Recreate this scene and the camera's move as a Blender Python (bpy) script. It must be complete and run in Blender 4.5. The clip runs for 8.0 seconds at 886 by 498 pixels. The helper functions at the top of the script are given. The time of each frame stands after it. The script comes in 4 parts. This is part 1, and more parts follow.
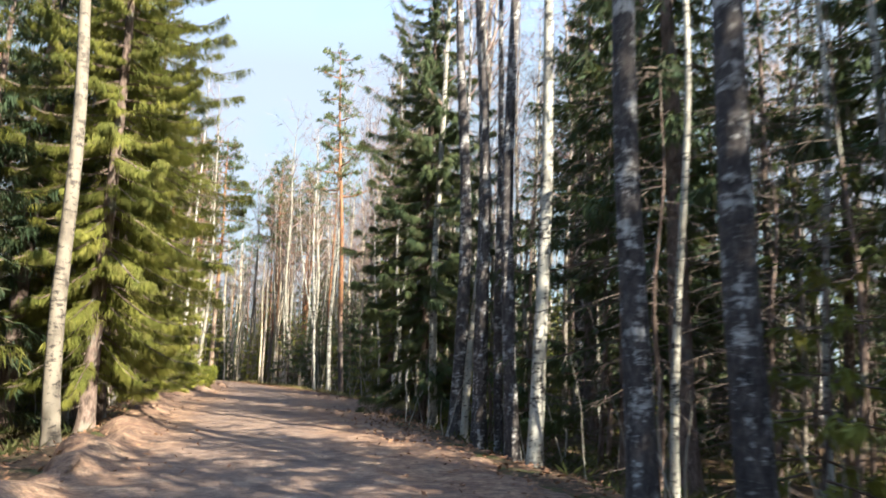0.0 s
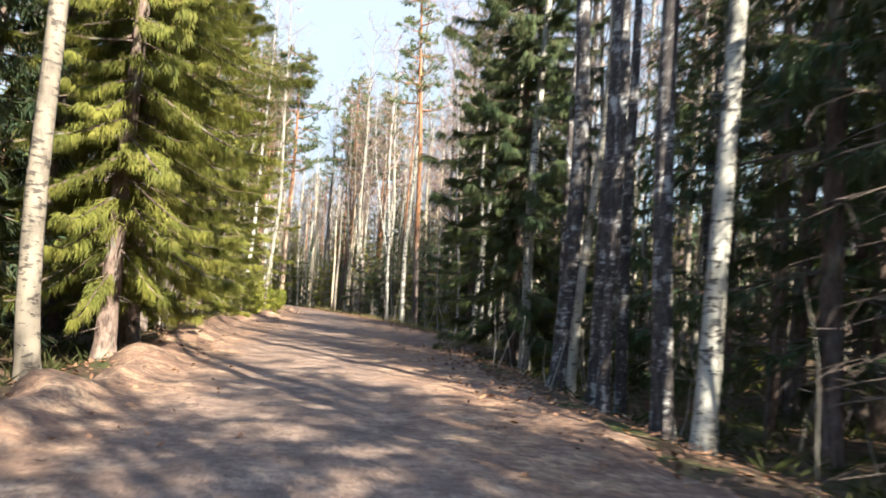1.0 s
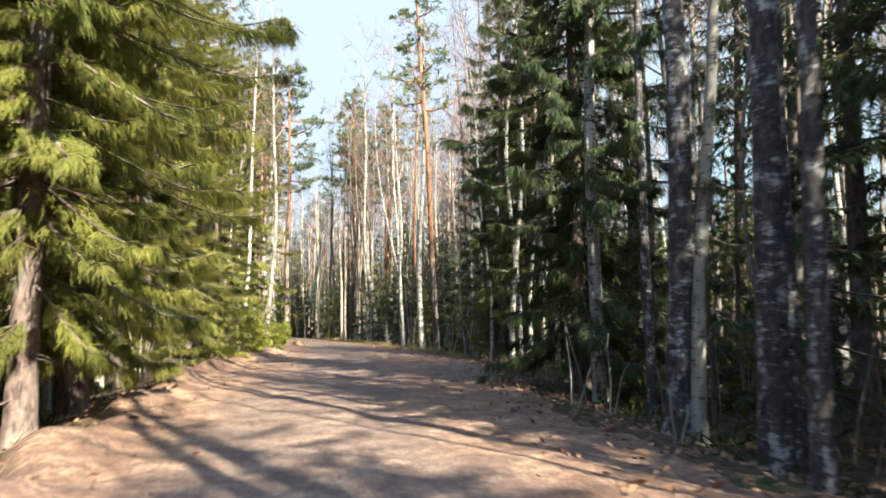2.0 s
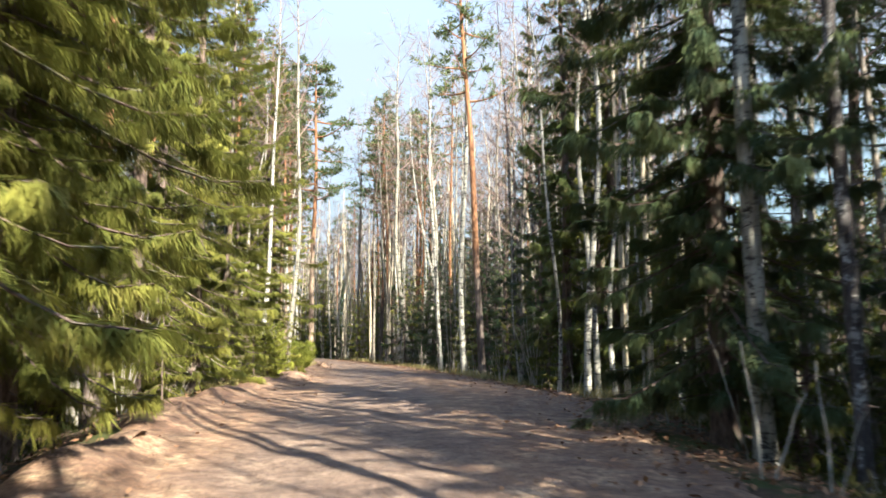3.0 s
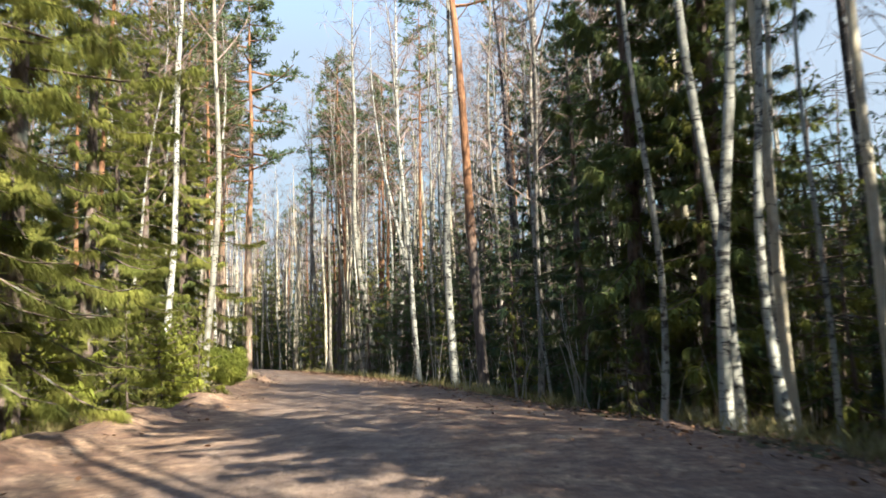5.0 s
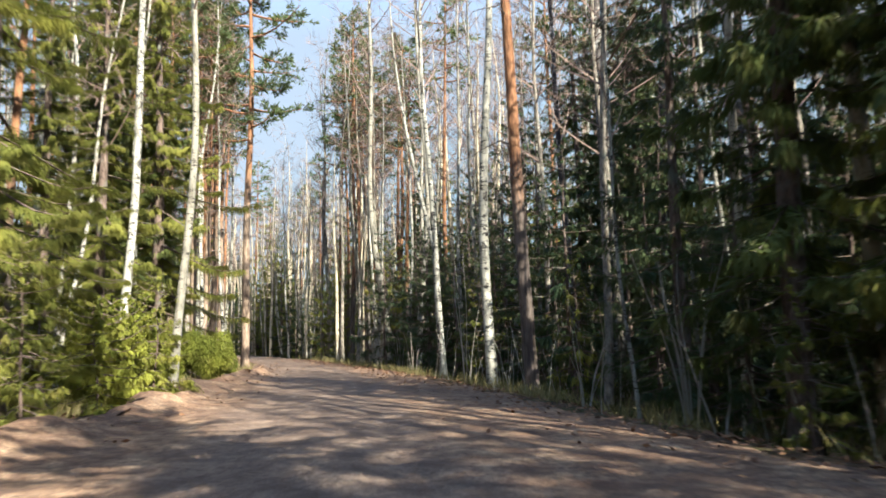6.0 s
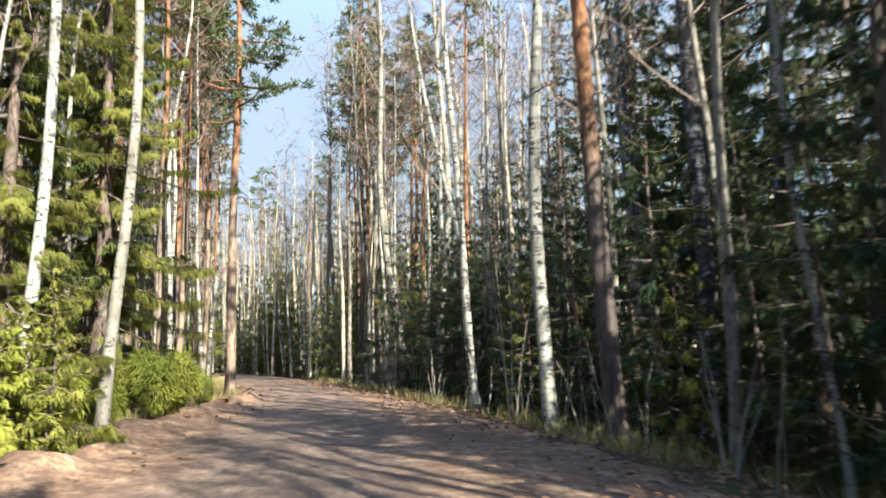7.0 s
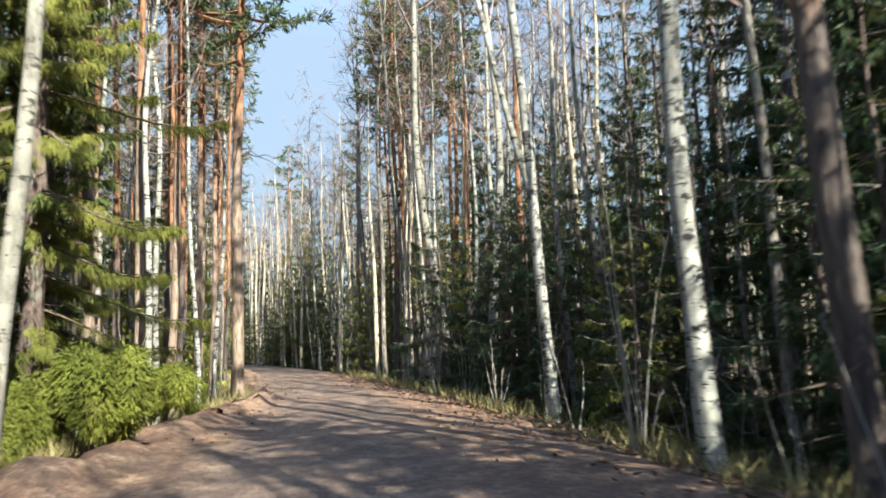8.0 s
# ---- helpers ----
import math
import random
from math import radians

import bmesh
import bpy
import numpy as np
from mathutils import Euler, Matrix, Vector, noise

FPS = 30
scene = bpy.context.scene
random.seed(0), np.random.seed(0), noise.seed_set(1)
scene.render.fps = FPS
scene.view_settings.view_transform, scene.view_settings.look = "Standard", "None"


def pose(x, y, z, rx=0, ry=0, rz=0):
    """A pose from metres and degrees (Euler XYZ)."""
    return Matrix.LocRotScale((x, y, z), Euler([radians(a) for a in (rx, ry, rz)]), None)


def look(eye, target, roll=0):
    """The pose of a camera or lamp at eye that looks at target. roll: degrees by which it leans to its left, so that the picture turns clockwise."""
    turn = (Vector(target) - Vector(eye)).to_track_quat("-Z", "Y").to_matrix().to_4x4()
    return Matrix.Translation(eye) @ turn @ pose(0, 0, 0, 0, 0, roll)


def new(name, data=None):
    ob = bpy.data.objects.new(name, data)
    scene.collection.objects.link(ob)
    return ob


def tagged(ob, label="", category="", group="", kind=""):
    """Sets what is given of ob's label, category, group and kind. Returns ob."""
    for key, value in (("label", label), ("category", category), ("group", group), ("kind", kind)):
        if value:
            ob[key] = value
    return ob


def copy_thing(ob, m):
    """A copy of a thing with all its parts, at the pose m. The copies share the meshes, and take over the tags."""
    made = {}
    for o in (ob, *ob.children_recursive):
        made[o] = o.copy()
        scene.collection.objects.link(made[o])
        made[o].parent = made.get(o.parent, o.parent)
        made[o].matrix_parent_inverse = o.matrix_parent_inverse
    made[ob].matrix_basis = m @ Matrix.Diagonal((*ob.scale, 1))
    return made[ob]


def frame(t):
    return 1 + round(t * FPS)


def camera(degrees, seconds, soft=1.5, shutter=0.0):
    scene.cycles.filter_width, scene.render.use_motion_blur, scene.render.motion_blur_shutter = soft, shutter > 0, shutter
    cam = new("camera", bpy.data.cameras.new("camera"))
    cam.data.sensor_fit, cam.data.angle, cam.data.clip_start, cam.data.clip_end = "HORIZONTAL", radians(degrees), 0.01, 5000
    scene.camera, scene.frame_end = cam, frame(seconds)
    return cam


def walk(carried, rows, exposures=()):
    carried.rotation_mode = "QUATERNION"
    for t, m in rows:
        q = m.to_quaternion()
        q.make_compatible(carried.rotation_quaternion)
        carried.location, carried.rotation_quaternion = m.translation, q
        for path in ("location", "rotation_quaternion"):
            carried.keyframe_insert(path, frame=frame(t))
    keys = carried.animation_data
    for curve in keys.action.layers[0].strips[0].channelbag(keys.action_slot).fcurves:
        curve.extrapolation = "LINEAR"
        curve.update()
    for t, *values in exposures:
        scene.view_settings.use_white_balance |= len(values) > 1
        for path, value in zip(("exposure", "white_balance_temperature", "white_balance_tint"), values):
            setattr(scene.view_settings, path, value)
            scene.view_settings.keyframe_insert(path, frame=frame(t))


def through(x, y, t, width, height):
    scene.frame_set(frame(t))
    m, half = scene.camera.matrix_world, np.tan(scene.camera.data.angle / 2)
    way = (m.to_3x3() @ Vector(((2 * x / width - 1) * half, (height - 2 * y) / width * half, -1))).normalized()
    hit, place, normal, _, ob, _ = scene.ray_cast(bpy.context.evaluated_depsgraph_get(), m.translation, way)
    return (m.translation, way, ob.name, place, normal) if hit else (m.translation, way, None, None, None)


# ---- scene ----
cam = camera(61.2, 8.0, soft=1.65, shutter=0.45)
EXPO, SKY = 2.58, 0.041
PATH = [
    (0, (1.741, 3.145, 1.158), (1.512, 5.105, 1.482), 1.4),
    (0.5, (1.318, 4.86, 1.128), (1.012, 6.822, 1.368), 3.5),
    (1, (0.861, 6.563, 1.099), (0.438, 8.512, 1.242), 3.9),
    (1.2, (0.612, 7.266, 1.101), (0.162, 9.21, 1.233), 3.3),
    (2.3, (-0.934, 11.093, 1.145), (-1.362, 13.034, 1.368), -1.5),
    (2.5, (-1.237, 11.793, 1.145), (-1.68, 13.728, 1.382), -1.3),
    (3, (-2.037, 13.61, 1.123), (-2.535, 15.531, 1.372), -0.3),
    (3.5, (-2.777, 15.439, 1.093), (-3.276, 17.359, 1.346), -1.5),
    (4, (-3.448, 17.235, 1.038), (-3.874, 19.176, 1.258), -2.9),
    (4.2, (-3.694, 17.975, 1.028), (-4.082, 19.925, 1.247), -2.8),
    (5.3, (-4.932, 22.253, 1.014), (-5.336, 24.193, 1.282), -1.5),
    (5.5, (-5.18, 23.07, 1.011), (-5.607, 25.008, 1.258), -0.9),
    (6, (-5.782, 25.167, 1.002), (-6.218, 27.105, 1.236), -1.2),
    (6.5, (-6.415, 27.282, 1.025), (-6.837, 29.217, 1.308), -2.0),
    (7, (-7.127, 29.358, 1.101), (-7.591, 31.284, 1.375), -1.4),
    (7.5, (-7.858, 31.404, 1.163), (-8.379, 33.319, 1.41), -0.9),
    (8, (-8.623, 33.4, 1.171), (-9.174, 35.308, 1.413), -2.2),
]
walk(cam, [(t, look(eye, target, roll)) for t, eye, target, roll in PATH],
     exposures=[(0, EXPO - 0.10, 5500, 8), (1.0, EXPO + 0.05, 5500, 9), (2.5, EXPO, 5400, 6), (4.0, EXPO - 0.08, 5400, 6), (5.5, EXPO - 0.38, 5300, 4), (6.5, EXPO - 0.26, 5300, 5), (7.0, EXPO - 0.28, 5200, 4), (8.0, EXPO - 0.42, 5050, 2)])

# ---- light ----
SUN_DIR = Vector((0.74, -0.67, 0.74)).normalized()
world = bpy.data.worlds.new("spring_sky")
scene.world = world
world.use_nodes = True
wn = world.node_tree
wn.nodes.clear()
sky = wn.nodes.new("ShaderNodeTexSky")
sky.sky_type = "NISHITA"
sky.sun_disc = False
sky.sun_elevation = math.asin(SUN_DIR.z)
sky.sun_rotation = math.atan2(SUN_DIR.x, SUN_DIR.y)
sky.air_density, sky.dust_density, sky.ozone_density = 1.3, 1.2, 1.2
bg = wn.nodes.new("ShaderNodeBackground")
bg.inputs["Strength"].default_value = SKY
wo = wn.nodes.new("ShaderNodeOutputWorld")
# a white spring haze that thickens towards the horizon all round
where = wn.nodes.new("ShaderNodeTexCoord")
height = wn.nodes.new("ShaderNodeSeparateXYZ")
wn.links.new(where.outputs["Generated"], height.inputs[0])
veil = wn.nodes.new("ShaderNodeValToRGB")
veil.color_ramp.elements[0].color = (1, 1, 1, 1)
veil.color_ramp.elements[1].position, veil.color_ramp.elements[1].color = 0.72, (0, 0, 0, 1)
knee = veil.color_ramp.elements.new(0.38)
knee.color = (0.9, 0.9, 0.9, 1)
wn.links.new(height.outputs[2], veil.inputs[0])
haze = wn.nodes.new("ShaderNodeMix")
haze.data_type = "RGBA"
# thin high cloud drifts through the haze
drift = wn.nodes.new("ShaderNodeTexNoise")
drift.inputs["Scale"].default_value, drift.inputs["Detail"].default_value, drift.inputs["Distortion"].default_value = 2.3, 5.0, 0.6
wn.links.new(where.outputs["Generated"], drift.inputs["Vector"])
cloud = wn.nodes.new("ShaderNodeValToRGB")
cloud.color_ramp.elements[0].position, cloud.color_ramp.elements[0].color = 0.36, (0.83, 1.0, 0.985, 1)
cloud.color_ramp.elements[1].position, cloud.color_ramp.elements[1].color = 0.56, (1.0, 0.97, 0.935, 1)
wn.links.new(drift.outputs["Fac"], cloud.inputs[0])
bright = wn.nodes.new("ShaderNodeVectorMath")
bright.operation = "SCALE"
bright.inputs["Scale"].default_value = 3.5
wn.links.new(cloud.outputs[0], bright.inputs[0])
wn.links.new(bright.outputs[0], haze.inputs[7])
wn.links.new(veil.outputs[0], haze.inputs[0])
high = wn.nodes.new("ShaderNodeVectorMath")
high.operation = "SCALE"
high.inputs["Scale"].default_value = 2.8
wn.links.new(sky.outputs[0], high.inputs[0])
wn.links.new(high.outputs[0], haze.inputs[6])
wn.links.new(haze.outputs[2], bg.inputs[0])
wn.links.new(bg.outputs[0], wo.inputs[0])
sun = new("sun", bpy.data.lights.new("sun", "SUN"))
sun.data.energy, sun.data.angle, sun.data.color = 5.0, radians(0.53), (1.0, 0.85, 0.64)
sun.matrix_basis = look(SUN_DIR * 60, (0, 0, 0))


# ---- materials ----
class Nodes:
    """A node material with a Principled surface."""

    def __init__(self, name, rough=0.8, spec=0.3):
        self.mat = bpy.data.materials.new(name)
        self.mat.use_nodes = True
        self.tree = self.mat.node_tree
        self.bsdf = self.tree.nodes["Principled BSDF"]
        self.out = self.tree.nodes["Material Output"]
        self.bsdf.inputs["Roughness"].default_value = rough
        self.bsdf.inputs["Specular IOR Level"].default_value = spec

    def node(self, kind, **values):
        n = self.tree.nodes.new(kind)
        for key, value in values.items():
            n.inputs[key].default_value = value
        return n

    def link(self, a, b):
        self.tree.links.new(a, b)

    def coords(self, scale=(1, 1, 1), world=False):
        m = self.node("ShaderNodeMapping")
        m.inputs["Scale"].default_value = scale
        if world:
            self.link(self.node("ShaderNodeNewGeometry").outputs["Position"], m.inputs["Vector"])
        else:
            self.link(self.node("ShaderNodeTexCoord").outputs["Object"], m.inputs["Vector"])
        return m.outputs[0]

    def noise(self, vec, scale, detail=4.0, rough=0.6, distort=0.0):
        n = self.node("ShaderNodeTexNoise", Scale=scale, Detail=detail, Roughness=rough, Distortion=distort)
        self.link(vec, n.inputs["Vector"])
        return n.outputs["Fac"]

    def ramp(self, fac, *stops):
        r = self.node("ShaderNodeValToRGB")
        e = r.color_ramp.elements
        while len(e) < len(stops):
            e.new(0.5)
        for el, (pos, col) in zip(e, stops):
            el.position, el.color = pos, (*col, 1)
        self.link(fac, r.inputs[0])
        return r.outputs[0]

    def mix(self, fac, a, b, mode="MIX"):
        m = self.tree.nodes.new("ShaderNodeMix")
        m.data_type, m.blend_type = "RGBA", mode
        for value, sock in ((fac, m.inputs[0]), (a, m.inputs[6]), (b, m.inputs[7])):
            if hasattr(value, "is_linked"):
                self.link(value, sock)
            else:
                sock.default_value = value if isinstance(value, float) else (*value, 1)
        return m.outputs[2]

    def math(self, op, a, b=0.0):
        m = self.tree.nodes.new("ShaderNodeMath")
        m.operation = op
        for value, sock in ((a, m.inputs[0]), (b, m.inputs[1])):
            if hasattr(value, "is_linked"):
                self.link(value, sock)
            else:
                sock.default_value = value
        return m.outputs[0]

    def colour(self, socket):
        self.link(socket, self.bsdf.inputs["Base Color"])

    def bump(self, height, strength=0.5, distance=0.02):
        b = self.node("ShaderNodeBump", Strength=strength, Distance=distance)
        self.link(height, b.inputs["Height"])
        self.link(b.outputs[0], self.bsdf.inputs["Normal"])


def grey(v):
    return (v, v, v)


def bark_birch(name, pale, tan, dark, amount):
    n = Nodes(name, 0.75, 0.25)
    rnd = n.node("ShaderNodeObjectInfo").outputs["Random"]
    base = n.mix(n.noise(n.coords((1, 1, 0.5)), 3.0), pale, tan)
    base = n.mix(n.math("MULTIPLY", rnd, 0.6), base, tan)
    # broad grey patches: lichen, and shadows on the trunk put into the colour
    lichen = n.noise(n.coords((2.2, 2.2, 1.0)), 2.1, 5, 0.7)
    base = n.mix(n.ramp(lichen, (0.48, grey(0)), (0.62, grey(0.75))), base, [0.42 * a + 0.3 * b for a, b in zip(tan, dark)])
    bands = n.noise(n.coords((4.5, 4.5, 13)), 1.3, 6, 0.7, 0.5)
    patch = n.noise(n.coords((4, 4, 2.2)), 1.2, 4, 0.65)
    mark = n.math("ADD", bands, n.math("MULTIPLY", patch, 0.55))
    mask = n.ramp(mark, (amount, grey(0)), (amount + 0.07, grey(1)))
    n.colour(n.mix(mask, base, dark))
    n.bump(bands, 0.5, 0.01)
    return n.mat


def bark_old_birch(name):
    """Dark cracked bark with pale papery patches and cross bands."""
    n = Nodes(name, 0.85, 0.2)
    crack = n.noise(n.coords((6, 6, 3.5)), 2.2, 6, 0.7, 0.5)
    base = n.ramp(crack, (0.32, (0.018, 0.015, 0.014)), (0.52, (0.06, 0.05, 0.044)), (0.72, (0.14, 0.12, 0.105)))
    bands = n.noise(n.coords((3.5, 3.5, 11)), 1.5, 5, 0.7, 0.4)
    patch = n.noise(n.coords((2.4, 2.4, 1.5)), 1.5, 4, 0.65)
    mark = n.math("ADD", n.math("MULTIPLY", bands, 0.75), patch)
    pale = n.ramp(crack, (0.35, (0.20, 0.185, 0.16)), (0.62, (0.46, 0.435, 0.39)))
    n.colour(n.mix(n.ramp(mark, (0.90, grey(0)), (1.0, grey(0.9))), base, pale))
    n.bump(n.math("ADD", crack, n.math("MULTIPLY", bands, 0.6)), 0.9, 0.025)
    return n.mat


def bark_pine(name="pine_bark", low=((0.055, 0.04, 0.034), (0.10, 0.076, 0.06), (0.15, 0.115, 0.088)), climb=0.16):
    n = Nodes(name, 0.85, 0.2)
    z = n.node("ShaderNodeSeparateXYZ")
    n.link(n.node("ShaderNodeTexCoord").outputs["Object"], z.inputs[0])
    plates = n.noise(n.coords((5, 5, 1.3)), 2.4, 5, 0.6, 0.6)
    low = n.ramp(plates, (0.35, low[0]), (0.5, low[1]), (0.72, low[2]))
    high = n.ramp(plates, (0.33, (0.11, 0.05, 0.024)), (0.55, (0.24, 0.115, 0.052)), (0.75, (0.33, 0.19, 0.10)))
    up = n.math("ADD", n.math("MULTIPLY", z.outputs[2], climb), n.math("MULTIPLY", plates, 0.5))
    n.colour(n.mix(n.ramp(up, (0.8, grey(0)), (1.0, grey(1))), low, high))
    n.bump(plates, 0.9, 0.03)
    return n.mat


def bark_dark(name, a, b, c):
    n = Nodes(name, 0.9, 0.15)
    f = n.noise(n.coords((6, 6, 2.2)), 2.6, 5, 0.62, 0.4)
    spots = n.noise(n.coords((1.5, 1.5, 1.1)), 1.7, 3)
    col = n.ramp(f, (0.32, a), (0.52, b), (0.75, c))
    n.colour(n.mix(n.ramp(spots, (0.55, grey(0)), (0.7, grey(0.6))), col, (0.20, 0.22, 0.17)))
    n.bump(f, 0.8, 0.02)
    return n.mat


def foliage(name, dark, mid, light, through=0.35):
    n = Nodes(name, 0.75, 0.12)
    island = n.node("ShaderNodeNewGeometry").outputs["Random Per Island"]
    clump = n.noise(n.coords(), 0.9, 3)
    ob = n.node("ShaderNodeObjectInfo").outputs["Random"]
    f = n.math("ADD", n.math("MULTIPLY", island, 0.12), n.math("MULTIPLY", clump, 1.0))
    f = n.math("ADD", f, n.math("MULTIPLY", n.math("SUBTRACT", ob, 0.5), 0.22))
    col = n.ramp(f, (0.2, dark), (0.55, mid), (0.9, light))
    dry = n.math("ADD", n.noise(n.coords(), 2.6, 4, 0.65), n.math("MULTIPLY", island, 0.16))
    col = n.mix(n.ramp(dry, (0.60, grey(0)), (0.72, grey(0.6))), col, [0.55 * a + b for a, b in zip(mid, (0.055, 0.03, 0.016))])
    n.colour(col)
    t = n.node("ShaderNodeBsdfTranslucent")
    n.link(n.mix(0.4, col, (0.24, 0.25, 0.05)), t.inputs[0])
    m = n.node("ShaderNodeMixShader")
    m.inputs[0].default_value = through
    n.link(n.bsdf.outputs[0], m.inputs[1])
    n.link(t.outputs[0], m.inputs[2])
    n.link(m.outputs[0], n.out.inputs[0])
    return n.mat


def plain(name, a, b, scale=6.0, rough=0.85):
    n = Nodes(name, rough, 0.2)
    island = n.node("ShaderNodeNewGeometry").outputs["Random Per Island"]
    f = n.math("ADD", n.math("MULTIPLY", island, 0.55), n.math("MULTIPLY", n.noise(n.coords(), scale), 0.45))
    n.colour(n.ramp(f, (0.15, a), (0.85, b)))
    return n.mat


def road_surface():
    n = Nodes("packed_sand", 0.92, 0.2)
    p = n.coords((1, 1, 1), world=True)
    broad = n.noise(p, 0.45, 4, 0.55)
    mid = n.noise(p, 2.3, 5, 0.6)
    fine = n.noise(p, 38.0, 3, 0.7)
    sand = n.ramp(mid, (0.3, (0.125, 0.066, 0.038)), (0.5, (0.30, 0.180, 0.102)), (0.72, (0.55, 0.372, 0.215)))
    grit = n.ramp(mid, (0.3, (0.10, 0.070, 0.053)), (0.55, (0.21, 0.147, 0.106)), (0.75, (0.37, 0.265, 0.18)))
    across = n.node("ShaderNodeAttribute")
    across.attribute_name = "track"
    f = n.math("ADD", n.math("MULTIPLY", broad, 0.9), across.outputs["Fac"])
    col = n.mix(n.ramp(f, (0.68, grey(0)), (1.3, grey(0.85))), sand, grit)
    leaf = n.math("ADD", n.noise(p, 9.0, 5, 0.75), n.math("MULTIPLY", broad, 0.35))
    leaf = n.math("SUBTRACT", leaf, n.math("MULTIPLY", across.outputs["Fac"], 0.22))
    col = n.mix(n.ramp(leaf, (0.58, grey(0)), (0.74, grey(0.7))), col, (0.115, 0.062, 0.040))
    damp = n.noise(p, 1.1, 5, 0.65, 0.8)
    col = n.mix(n.ramp(damp, (0.5, grey(0)), (0.68, grey(0.4))), col, (0.085, 0.066, 0.055))
    col = n.mix(n.ramp(fine, (0.3, grey(0.55)), (0.6, grey(0))), col, (0.07, 0.05, 0.037))
    clod = n.noise(p, 11.0, 4, 0.7, 0.4)
    col = n.mix(n.ramp(clod, (0.47, grey(0)), (0.58, grey(0.5))), col, (0.075, 0.047, 0.031))
    n.colour(col)
    h = n.math("ADD", n.math("MULTIPLY", mid, 0.6), n.math("MULTIPLY", fine, 0.25))
    h = n.math("SUBTRACT", h, n.math("MULTIPLY", clod, 0.5))
    n.bump(h, 1.0, 0.07)
    return n.mat


def forest_floor():
    n = Nodes("forest_floor", 0.95, 0.1)
    p = n.coords((1, 1, 1), world=True)
    f = n.noise(p, 5.0, 6, 0.7)
    col = n.ramp(f, (0.3, (0.03, 0.02, 0.013)), (0.5, (0.075, 0.048, 0.028)), (0.68, (0.14, 0.092, 0.05)))
    moss = n.noise(p, 0.8, 4, 0.6)
    col = n.mix(n.ramp(moss, (0.5, grey(0)), (0.62, grey(0.8))), col, (0.045, 0.056, 0.014))
    n.colour(col)
    n.bump(n.noise(p, 9.0, 5, 0.7), 0.9, 0.06)
    return n.mat


M_BIRCH = bark_birch("birch_bark", (0.48, 0.455, 0.385), (0.235, 0.21, 0.155), (0.04, 0.034, 0.028), 0.80)
M_BIRCH_TAN = bark_birch("weathered_birch_bark", (0.36, 0.33, 0.265), (0.195, 0.17, 0.12), (0.045, 0.037, 0.028), 0.82)
M_BIRCH_DARK = bark_old_birch("old_birch_bark")
M_POLE = bark_birch("pale_pole_bark", (0.52, 0.45, 0.32), (0.34, 0.27, 0.17), (0.07, 0.055, 0.04), 0.88)
M_ALDER = bark_dark("alder_bark", (0.06, 0.05, 0.04), (0.20, 0.168, 0.128), (0.36, 0.305, 0.24))
M_LICHEN = bark_birch("lichen_grey_bark", (0.25, 0.215, 0.155), (0.155, 0.125, 0.088), (0.05, 0.04, 0.03), 0.80)
M_PINE = bark_pine()
# lower bark lightened: sunlight put into the colour of the left-hand pines
M_PINE_LIT = bark_pine("sunlit_pine_bark", ((0.10, 0.068, 0.046), (0.20, 0.142, 0.096), (0.31, 0.225, 0.155)), 0.10)
M_SPRUCE_BARK = bark_dark("spruce_bark", (0.045, 0.032, 0.025), (0.12, 0.085, 0.065), (0.21, 0.155, 0.12))
# spruce needles with sunlight put into the colour; shaded tones of them follow
M_NEEDLE_LIT = foliage("sunlit_spruce_needles", (0.022, 0.034, 0.010), (0.125, 0.128, 0.023), (0.31, 0.285, 0.052), 0.32)
# the same needles with the wood's shade put into the colour
M_NEEDLE_SHADE = foliage("shade_dark_needles", (0.016, 0.028, 0.017), (0.041, 0.060, 0.027), (0.098, 0.116, 0.042), 0.22)
# about half of that shade put in, for the spruces behind the verge
M_NEEDLE_HALF_SHADE = foliage("half_shaded_spruce_needles", (0.018, 0.030, 0.013), (0.075, 0.092, 0.026), (0.18, 0.19, 0.048), 0.28)
# yellow-green bush needles, brightened in colour to look sunlit
M_NEEDLE_SUNLIT = foliage("sunlit_bush_needles", (0.055, 0.068, 0.012), (0.20, 0.21, 0.03), (0.38, 0.37, 0.055), 0.35)
M_PINE_NEEDLE = foliage("pine_needles", (0.03, 0.046, 0.02), (0.075, 0.098, 0.038), (0.135, 0.155, 0.062), 0.25)
M_TWIG = plain("bare_twigs", (0.095, 0.060, 0.046), (0.25, 0.175, 0.135))
M_DEAD = plain("dead_twigs", (0.055, 0.042, 0.033), (0.15, 0.115, 0.09))
M_STEM = plain("pale_stems", (0.18, 0.16, 0.12), (0.36, 0.32, 0.25))
M_GRASS = plain("dry_grass", (0.11, 0.088, 0.03), (0.32, 0.265, 0.105))
M_MOSS = foliage("green_undergrowth", (0.012, 0.017, 0.006), (0.036, 0.042, 0.012), (0.078, 0.076, 0.024), 0.2)
M_LITTER = plain("fallen_leaves", (0.07, 0.032, 0.016), (0.28, 0.155, 0.08))
M_ROAD = road_surface()
M_FLOOR = forest_floor()


